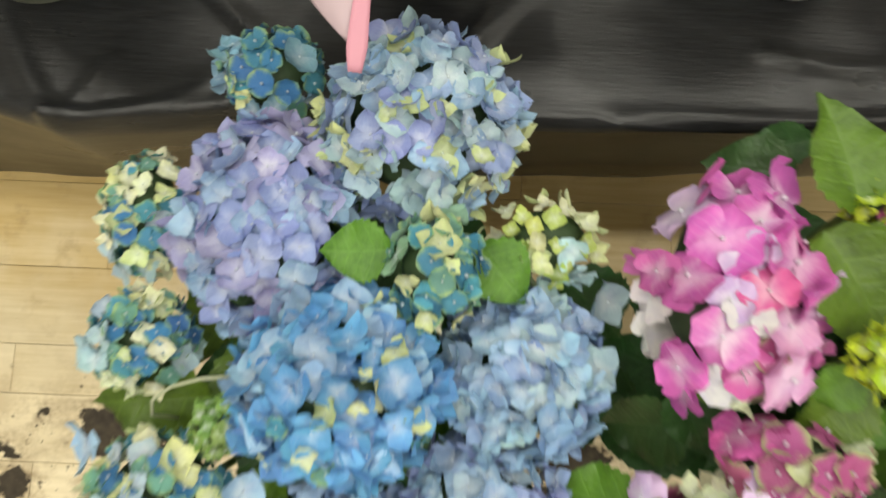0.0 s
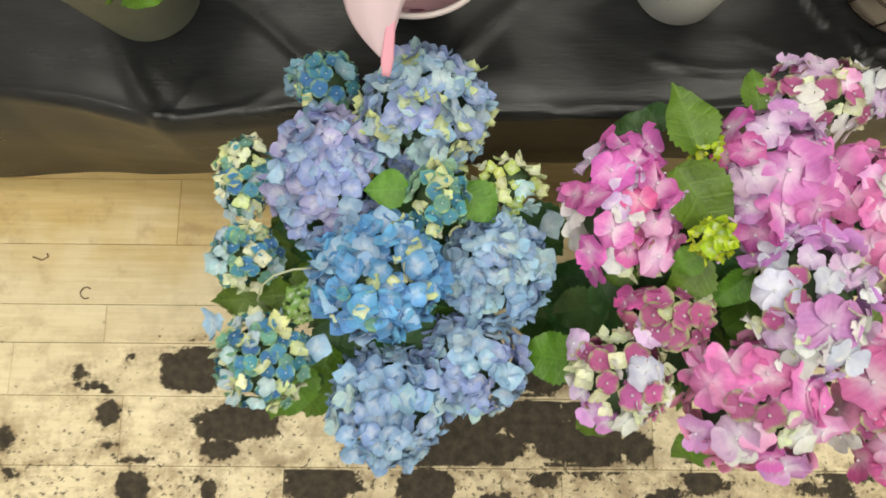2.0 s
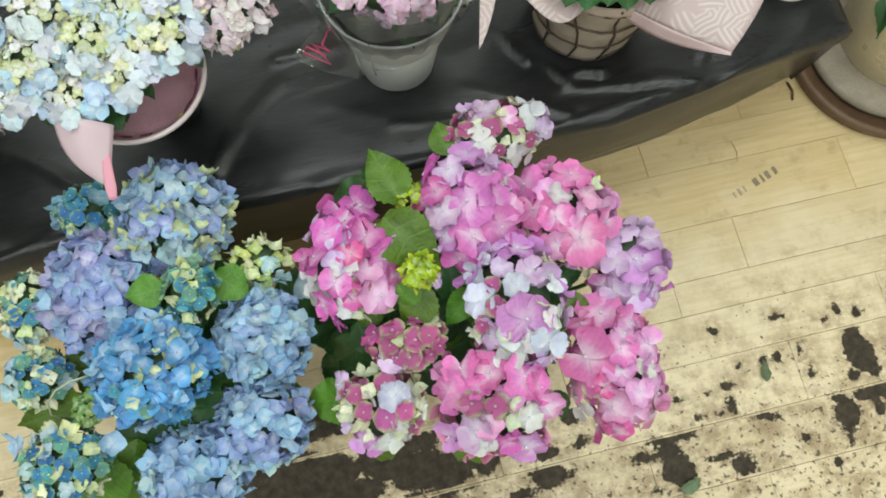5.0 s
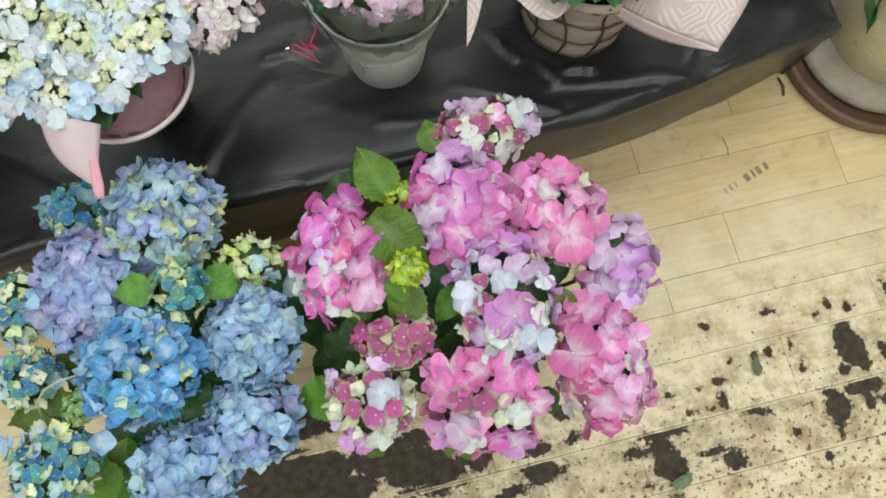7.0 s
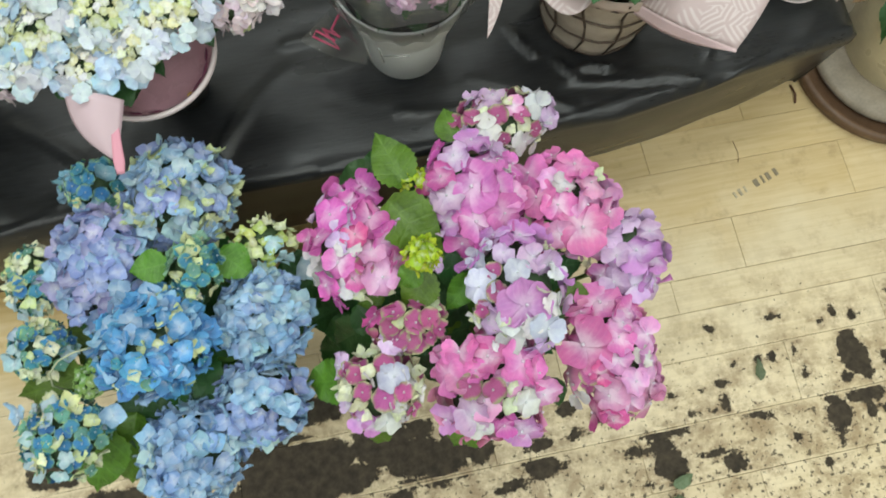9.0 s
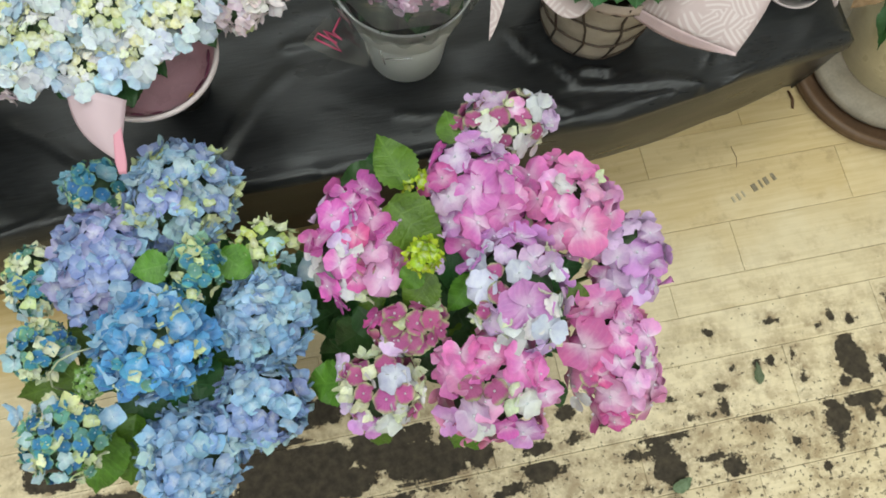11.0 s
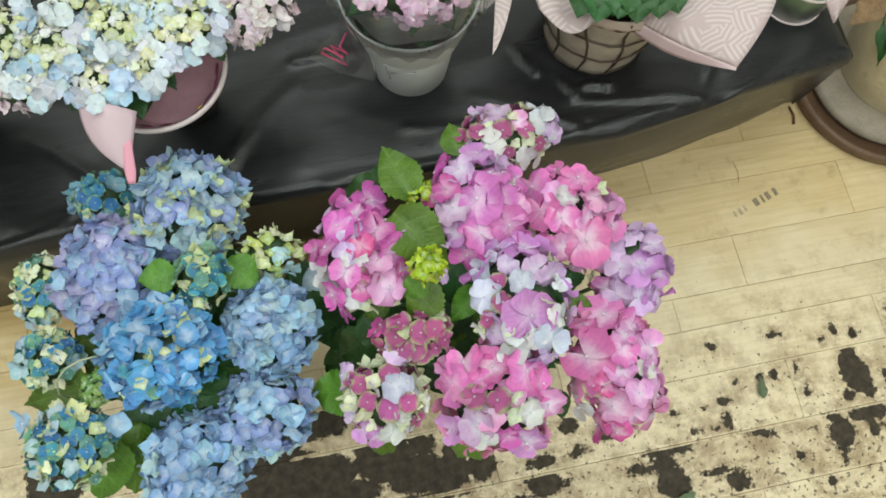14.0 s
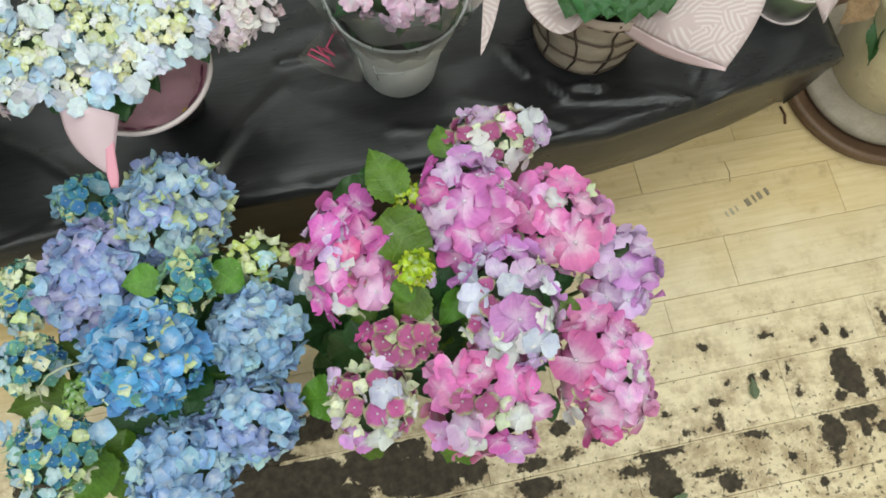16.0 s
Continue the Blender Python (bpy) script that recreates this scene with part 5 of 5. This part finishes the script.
# white pot with a cellophane-wrapped pink hydrangea
WX, WY = 0.368, 0.364
wrapped = thing("wrapped_hydrangea", (WX, WY, BENCH), "pink hydrangea in a white pot wrapped in clear cellophane", "potted plant")
part("pot", lathe([(0.001, 0.002), (0.054, 0.002), (0.056, 0.0), (0.059, 0.004), (0.070, 0.105), (0.0710, 0.109), (0.078, 0.117), (0.096, 0.190), (0.098, 0.196), (0.095, 0.197), (0.090, 0.184), (0.070, 0.14), (0.001, 0.14)], (WX, WY, BENCH), 56), WHITE_POT, wrapped, "white stepped plastic pot")
part("soil", lathe([(0.087, 0.178), (0.03, 0.181), (0.001, 0.182)], (WX, WY, BENCH), 32, wobble=0.04), SOIL, wrapped)
flower_head(wrapped, (0.365, 0.328, 0.560), (0.072, 0.060, 0.036), "wrapped_pink", cover=1.4, label="pale pink flower head")
stem(wrapped, (WX, WY, 0.47), (WX, WY, 0.57))
for i in range(20):
    a = i * 2.39996
    z = 0.492 + 0.004 * i
    leaf(wrapped, (WX + 0.02 * math.cos(a), WY + 0.02 * math.sin(a), z), (WX + 0.100 * math.cos(a), WY + 0.100 * math.sin(a), z - 0.004), 1.05, DARK_LEAVES)


def cello(u, v):
    a = 2 * math.pi * u
    r = 0.096 + 0.034 * v + 0.010 * v * math.sin(7 * a) + 0.003 * math.sin(17 * a)
    return Vector((WX + r * math.cos(a), WY + r * math.sin(a), 0.470 + 0.14 * v))


for i in range(7):
    a = radians(-160 + 23 * i)
    leaf(wrapped, (WX + 0.03 * math.cos(a), WY + 0.03 * math.sin(a), 0.520), (WX + 0.098 * math.cos(a), WY + 0.098 * math.sin(a), 0.506), 1.2, DARK_LEAVES)
part("cellophane_top", sheet(60, 8, lambda u, v: Vector((WX + (0.093 - 0.050 * v + 0.004 * math.sin(40 * u)) * math.cos(2 * math.pi * u), WY + (0.093 - 0.050 * v + 0.004 * math.sin(40 * u)) * math.sin(2 * math.pi * u), 0.505 + 0.060 * v ** 0.7))), MILKY, wrapped, "dull folded cellophane over the pot")
wrap = part("cellophane", sheet(72, 10, cello), CLEAR, wrapped, "clear glossy cellophane sleeve")
part("cellophane_corner", sheet(12, 10, lambda u, v: Vector((0.324, 0.337, 0.450)).lerp(Vector((0.300, 0.285, 0.400)), v).lerp(Vector((0.269, 0.369, 0.440)).lerp(Vector((0.214, 0.340, 0.400)), v), u) + Vector((0, 0, 0.006 * math.sin(5 * u + 2 * v)))), CLEAR_FLAT, wrapped, "folded clear cellophane corner")
part("red_print", tube([(0.274, 0.354, 0.430), (0.261, 0.334, 0.430), (0.271, 0.320, 0.430), (0.249, 0.338, 0.430), (0.267, 0.302, 0.430), (0.234, 0.328, 0.430), (0.240, 0.336, 0.430), (0.263, 0.316, 0.430)], 0.0017, 5), RED_PRINT, wrapped, "red printed squiggle")

# highlights along the cellophane folds, modelled as thin tubes
for pts in (((0.318, 0.345, 0.440), (0.322, 0.310, 0.398), (0.326, 0.296, 0.385)), ((0.300, 0.342, 0.430), (0.304, 0.318, 0.402), (0.308, 0.300, 0.388)), ((0.326, 0.296, 0.402), (0.345, 0.286, 0.412), (0.362, 0.282, 0.416))):
    part("fold_glint", tube(pts, 0.0013, 6), HAZY, wrapped, "glint along a cellophane fold, built as a tube")

# cloth-lined basket pot with printed paper
BX, BY = 0.678, 0.374
basket = thing("basket_plant", (BX, BY, BENCH), "leafy plant in a beige basket pot with pink printed paper", "potted plant")
HB = 0.175


def basket_r(z):
    return 0.080 + 0.026 * z / HB


part("basket", lathe([(0.001, 0.001), (0.078, 0.001), (0.082, 0.004)] + [(basket_r(HB * i / 8) + 0.0025 * math.sin(i * 2.1), HB * i / 8) for i in range(1, 9)] + [(0.102, HB - 0.004), (0.09, HB - 0.03), (0.001, HB - 0.03)], (BX, BY, BENCH), 60, wobble=0.03), CLOTH, basket, "beige cloth-lined basket")
for i in range(11):
    a = 2 * math.pi * i / 11 + 0.1
    part("cane", tube([(BX + (basket_r(z) + 0.002) * math.cos(a + 0.10 * math.sin(z * 30)), BY + (basket_r(z) + 0.002) * math.sin(a + 0.10 * math.sin(z * 30)), BENCH + z) for z in (0.002, 0.045, 0.09, 0.13, 0.173)], 0.0020, 6), CANE, basket)
for z in (0.005, 0.052, 0.108, 0.158):
    part("cane_ring", tube([(BX + (basket_r(z) + 0.0025) * math.cos(k * 0.2618), BY + (basket_r(z) + 0.0025) * math.sin(k * 0.2618), BENCH + z + 0.002 * math.sin(k * 1.7)) for k in range(25)], 0.0019, 6), CANE, basket)
part("lace_trim", sheet(90, 3, lambda u, v: Vector((BX + (0.106 + 0.004 * v) * math.cos(2 * math.pi * u), BY + (0.106 + 0.004 * v) * math.sin(2 * math.pi * u), BENCH + HB + 0.004 - 0.016 * v + 0.0025 * math.sin(u * 190) * v)), 0.0008), TRIM, basket, "beige frilled trim")


def paper_east(u, v):
    """A big pointed corner of the paper that stands out to one side."""
    inner_ = Vector((0.672, 0.283, 0.470)).lerp(Vector((0.800, 0.420, 0.480)), u)
    outer = Vector((0.668, 0.280, 0.470)).lerp(Vector((0.772, 0.166, 0.500)), min(1, u / 0.55)) if u < 0.55 else Vector((0.772, 0.166, 0.500)).lerp(Vector((0.880, 0.330, 0.530)), (u - 0.55) / 0.45) + Vector((0.014, -0.010, 0)) * math.sin(math.pi * (u - 0.55) / 0.45)
    p = inner_.lerp(outer, v)
    p.z += 0.020 * math.sin(math.pi * v) + 0.006 * math.sin(6 * u + 3 * v) * v
    return p


part("printed_paper", sheet(40, 16, paper_east, 0.0006), PRINT_PAPER, basket, "pale pink paper printed with fine leaf strokes")
part("paper_fold", sheet(20, 4, lambda u, v: paper_east(0.55 * u, 1.0) + Vector((-0.003 * v, -0.004 * v, -0.022 * v * math.sin(math.pi * min(1, 0.2 + 0.8 * u)))), 0.0006), PALE_PAPER, basket, "plain pink folded paper edge")
part("paper_point", sheet(10, 14, lambda u, v: Vector((0.478 - 0.018 * v, 0.330, 0.520)).lerp(Vector((0.508, 0.345, 0.525)), u * (1 - v) ** 0.8 + 0.02) + Vector((-0.004 * v, -0.088 * v, -0.022 * v)), 0.0006), PRINT_PAPER, basket, "pale pink paper point")
part("paper_west", sheet(16, 10, lambda u, v: Vector((0.528, 0.330, 0.505)).lerp(Vector((0.605, 0.300, 0.500)), u) + Vector((0.006 * v, -0.052 * v * math.sin(math.pi * (0.15 + 0.75 * u)) ** 0.7, -0.012 * v + 0.005 * math.sin(6 * u + 2 * v))), 0.0006), PRINT_PAPER, basket, "pale pink printed paper corner")
part("paper_back", sheet(16, 10, lambda u, v: Vector((0.528, 0.330, 0.505)).lerp(Vector((0.605, 0.300, 0.500)), u) + Vector((-0.02 * v, 0.110 * v, 0.020 * v + 0.005 * math.sin(6 * u))), 0.0006), PRINT_PAPER, basket, "pale pink printed paper")
for i in range(34):
    a = i * 2.39996
    r1, z = R.uniform(0.085, 0.112), 0.482 + 0.0022 * i
    leaf(basket, (BX + 0.02 * math.cos(a), BY + 0.02 * math.sin(a), z), (BX + r1 * math.cos(a), BY + r1 * math.sin(a), z + R.uniform(-0.008, 0.012)), 1.05, DARK_LEAVES)
for b, t, w in (((0.595, 0.299, 0.535), (0.576, 0.265, 0.522), 1.75), ((0.615, 0.296, 0.535), (0.599, 0.254, 0.522), 1.75), ((0.641, 0.291, 0.535), (0.626, 0.252, 0.522), 1.75), ((0.659, 0.288, 0.535), (0.652, 0.243, 0.522), 1.75), ((0.685, 0.284, 0.535), (0.681, 0.243, 0.522), 1.75), ((0.701, 0.285, 0.535), (0.710, 0.246, 0.522), 1.75), ((0.580, 0.306, 0.535), (0.572, 0.283, 0.522), 1.75), ((0.641, 0.304, 0.535), (0.636, 0.275, 0.522), 1.75), ((0.674, 0.299, 0.535), (0.666, 0.266, 0.522), 1.75)):
    leaf(basket, b, t, w, DARK_LEAVES)
for i in range(9):
    a = radians(-175 + 21 * i)
    leaf(basket, (BX + 0.03 * math.cos(a), BY + 0.03 * math.sin(a), 0.515), (BX + 0.100 * math.cos(a), BY + 0.100 * math.sin(a), 0.492), 1.3, DARK_LEAVES)
part("soil", lathe([(0.100, HB - 0.015), (0.03, HB - 0.010), (0.001, HB - 0.008)], (BX, BY, BENCH), 30, wobble=0.04), SOIL, basket)
stem(basket, (BX, BY, 0.45), (BX, BY, 0.53))

# clear cup with a sprig at the end of the platform
CX, CY = 1.030, 0.375
cup = thing("clear_plastic_cup", (CX, CY, BENCH), "clear plastic cup with a green cutting in pink paper", "plant pot")
part("cup", lathe([(0.001, 0.0), (0.048, 0.0), (0.052, 0.004), (0.057, 0.07)], (CX, CY, BENCH), 48), HAZY, cup, "hazy clear cup wall")
part("rim", lathe([(0.0565, 0.069), (0.0600, 0.070), (0.0605, 0.073), (0.0570, 0.074), (0.0565, 0.069)], (CX, CY, BENCH), 48), PALE_RIM, cup, "pale rolled rim")
part("base_rim", lathe([(0.049, 0.001), (0.0535, 0.001), (0.0540, 0.004), (0.050, 0.005), (0.049, 0.001)], (CX, CY, BENCH), 48), PALE_RIM, cup, "pale base ring")
part("moss", lathe([(0.001, 0.004), (0.044, 0.006), (0.048, 0.040), (0.030, 0.050), (0.001, 0.052)], (CX, CY, BENCH), 32, wobble=0.08), STALK, cup, "green moss filling")
part("paper", sheet(12, 12, lambda u, v: Vector((0.976, 0.305, 0.440)).lerp(Vector((1.034, 0.295, 0.440)), u).lerp(Vector((0.989, 0.250, 0.420)), v ** 0.9) + Vector((0, 0, 0.008 * math.sin(3 * u))), 0.0006), PRINT_PAPER, cup, "pale pink printed paper")
leaf(cup, (CX, CY, BENCH + 0.05), (CX - 0.03, CY - 0.04, BENCH + 0.085), 0.9, LEAVES)
leaf(cup, (CX, CY, BENCH + 0.05), (CX + 0.04, CY + 0.02, BENCH + 0.10), 0.9, LEAVES)

# grey pot with a leafy plant on the platform
GX, GY = -0.345, 0.344
grey = thing("potted_foliage_plant", (GX, GY, BENCH), "leafy green plant in a grey-green plastic pot on black film", "potted plant")
part("pot", lathe([(0.001, 0.0), (0.066, 0.0), (0.070, 0.005), (0.099, 0.17), (0.103, 0.172), (0.104, 0.194), (0.100, 0.195), (0.096, 0.17), (0.001, 0.17)], (GX, GY, BENCH), 56), GREY_POT, grey)
part("soil", lathe([(0.096, 0.174), (0.03, 0.180), (0.001, 0.182)], (GX, GY, BENCH), 32, wobble=0.04), SOIL, grey)
for i in range(16):
    a = i * 2.39996
    r1 = R.uniform(0.06, 0.11)
    z = R.uniform(0.50, 0.56)
    leaf(grey, (GX - 0.055 + 0.02 * math.cos(a), GY + 0.01 + 0.02 * math.sin(a), z - 0.02), (GX - 0.055 + r1 * math.cos(a), GY + 0.01 + r1 * math.sin(a), z), 0.9, LEAVES if i % 2 else DARK_LEAVES)
for b, t, w, st in (((-0.233, 0.255, 0.510), (-0.292, 0.222, 0.500), 1.2, LEAVES), ((-0.277, 0.260, 0.520), (-0.342, 0.240, 0.500), 1.2, FALLEN_LEAVES), ((-0.248, 0.256, 0.530), (-0.314, 0.226, 0.490), 0.5, LEAVES), ((-0.301, 0.260, 0.530), (-0.367, 0.235, 0.500), 1.1, FALLEN_LEAVES), ((-0.248, 0.266, 0.530), (-0.286, 0.245, 0.520), 1.3, DARK_LEAVES), ((-0.296, 0.263, 0.540), (-0.313, 0.238, 0.530), 1.3, DARK_LEAVES), ((-0.222, 0.270, 0.520), (-0.233, 0.243, 0.510), 1.1, DARK_LEAVES)):
    leaf(grey, b, t, w, st)
stem(grey, (GX, GY, 0.47), (GX - 0.055, GY + 0.01, 0.50))

# large cream planter on a saucer on the floor
PX, PY = 1.385, 0.330
planter = thing("large_planter", (PX, PY, 0), "large cream glazed planter standing on a dusty brown saucer", "planter")
part("saucer", lathe([(0.001, 0.004), (0.185, 0.004), (0.190, 0.0), (0.204, 0.004), (0.209, 0.022), (0.207, 0.030), (0.198, 0.032), (0.192, 0.024), (0.185, 0.016), (0.001, 0.014)], (PX, PY, 0), 72), SAUCER_BROWN, planter, "brown saucer")
part("foot_ring", lathe([(0.001, 0.016), (0.150, 0.016), (0.166, 0.018), (0.172, 0.030), (0.166, 0.042), (0.138, 0.048), (0.001, 0.048)], (PX, PY, 0), 72), SAUCER_GREY, planter, "dusty grey foot")
part("pot", lathe([(0.108, 0.044), (0.116, 0.050), (0.150, 0.20), (0.158, 0.27), (0.162, 0.275), (0.162, 0.30), (0.150, 0.302), (0.146, 0.27), (0.001, 0.27)], (PX, PY, 0), 72), CREAM_POT, planter, "cream glazed pot")
part("soil", lathe([(0.146, 0.274), (0.07, 0.280), (0.001, 0.282)], (PX, PY, 0), 32, wobble=0.03), SOIL, planter)
part("trunk", tube([(PX + 0.02, PY + 0.02, 0.27), (PX + 0.03, PY + 0.03, 0.40), (PX + 0.04, PY + 0.05, 0.52)], [0.012, 0.010, 0.008]), TWIG, planter)
# narrow dark leaf added in place of the shadowed streak on the pot
leaf(planter, (1.259, 0.359, 0.280), (1.205, 0.279, 0.200), 0.40, DARK_LEAVES, 60)
leaf(planter, (1.170, 0.336, 0.325), (1.105, 0.301, 0.320), 1.0, DRY_LEAVES)
for i in range(8):
    a = i * 2.39996
    leaf(planter, (PX + 0.04, PY + 0.05, 0.48 + 0.01 * i), (PX + 0.04 + 0.13 * math.cos(a), PY + 0.05 + 0.13 * math.sin(a), 0.52 + 0.01 * i), 0.8, DARK_LEAVES)

for b, t, w in (((PX - 0.10, PY + 0.10, 0.318), (PX - 0.175, PY + 0.04, 0.322), 0.9), ((PX - 0.07, PY + 0.08, 0.325), (PX - 0.150, PY + 0.10, 0.330), 1.0), ((PX - 0.05, PY + 0.03, 0.320), (PX - 0.120, PY - 0.02, 0.316), 0.8)):
    leaf(planter, b, t, w, DRY_LEAVES)

# ---- litter on the floor ----
for b, t, w in (((0.912, -0.262, 0.004), (0.922, -0.222, 0.006), 0.7), ((0.700, -0.408, 0.006), (0.742, -0.398, 0.010), 0.85), ((0.708, -0.425, 0.005), (0.655, -0.488, 0.005), 0.7)):
    tagged(leaf(None, b, t, w, FALLEN_LEAVES, name="fallen_leaf"), "small dull green fallen leaf lying on the boards", "leaf", "fallen leaves")
tagged(part("twig", tube([(1.160, 0.262, 0.003), (1.166, 0.280, 0.004), (1.163, 0.302, 0.003)], 0.0025, 6), TWIG), "short reddish-brown twig lying on the floor", "twig")
tagged(part("wood_sliver", tube([(1.004, 0.160, 0.002), (1.010, 0.180, 0.002), (1.006, 0.205, 0.002)], 0.0005, 5), TWIG), "thin dry sliver lying on the boards", "sliver")
tagged(part("wire_hook", tube([(-0.642, 0.030, 0.002), (-0.625, 0.024, 0.003), (-0.615, 0.030, 0.003), (-0.618, 0.036, 0.002)], 0.0010, 6), TWIG), "small dark bent hook lying on the boards", "hook")
tagged(part("plant_tie", tube([(-0.546 + 0.010 * math.cos(a), -0.031 + 0.010 * math.sin(a), 0.002) for a in (0.8, 1.4, 2.1, 2.9, 3.7, 4.5, 5.3)], 0.0009, 6), TWIG), "small curled dark plant tie on the boards", "plant tie")
stamp = thing("floor_stamp", (1.03, 0.112, 0), "worn dark printed stamp of illegible bars on a board", "marking")
for i, (s, w, h) in enumerate(((0.02, 0.006, 0.016), (0.13, 0.008, 0.018), (0.24, 0.005, 0.016), (0.48, 0.014, 0.020), (0.62, 0.006, 0.022), (0.74, 0.012, 0.020), (0.90, 0.010, 0.020))):
    c = Vector((0.975, 0.094, 0)).lerp(Vector((1.083, 0.130, 0)), s)
    bm = box(-w * 0.35, -h * 0.40, 0.0, w * 0.35, h * 0.40, 0.0012)
    bmesh.ops.transform(bm, matrix=pose(c.x, c.y, 0.0, 0, 0, 18), verts=bm.verts)
    part("bar", bm, INK if s > 0.4 else FAINT_INK, stamp, smooth=False)

# ---- the boards ----
ROWS_Y = list(SEAMS)
while ROWS_Y[-1] > Y0:
    ROWS_Y.append(ROWS_Y[-1] - R.choice((0.062, 0.078, 0.098, 0.115, 0.12)))
while ROWS_Y[0] < Y1:
    ROWS_Y.insert(0, ROWS_Y[0] + R.choice((0.078, 0.098, 0.115, 0.12)))
JOINTS = {0.168: (-0.40, 0.35, 1.22), 0.053: (-0.75, 0.30, 0.955), -0.050: (-0.51, 0.12, 0.80), -0.114: (-0.66, 0.02, 0.55, 1.19), -0.200: (-0.47, -0.05, 0.40, 0.98), -0.311: (-0.20, 0.25, 0.66, 1.16)}
for hi, lo in zip(ROWS_Y, ROWS_Y[1:]):
    cuts = list(JOINTS.get(hi, ()))
    if not cuts:
        cuts = [R.uniform(-0.9, -0.3)]
    while cuts[-1] < X1:
        cuts.append(cuts[-1] + R.uniform(0.55, 1.05))
    while cuts[0] > X0:
        cuts.insert(0, cuts[0] - R.uniform(0.55, 1.05))
    for a, b in zip(cuts, cuts[1:]):
        a, b = max(a, X0), min(b, X1)
        if b - a < 0.02:
            continue
        t = R.uniform(-0.0006, 0.0)
        bm = bmesh.new()
        g, c = 0.0003, 0.0006
        low = [bm.verts.new((x, y, -0.010)) for x, y in ((a + g, lo + g), (b - g, lo + g), (b - g, hi - g), (a + g, hi - g))]
        mid = [bm.verts.new((x, y, t - c)) for x, y in ((a + g, lo + g), (b - g, lo + g), (b - g, hi - g), (a + g, hi - g))]
        top = [bm.verts.new((x, y, t)) for x, y in ((a + g + c, lo + g + c), (b - g - c, lo + g + c), (b - g - c, hi - g - c), (a + g + c, hi - g - c))]
        for p, q in ((low, mid), (mid, top)):
            for i in range(4):
                j = (i + 1) % 4
                bm.faces.new((p[i], p[j], q[j], q[i]))
        bm.faces.new(top)
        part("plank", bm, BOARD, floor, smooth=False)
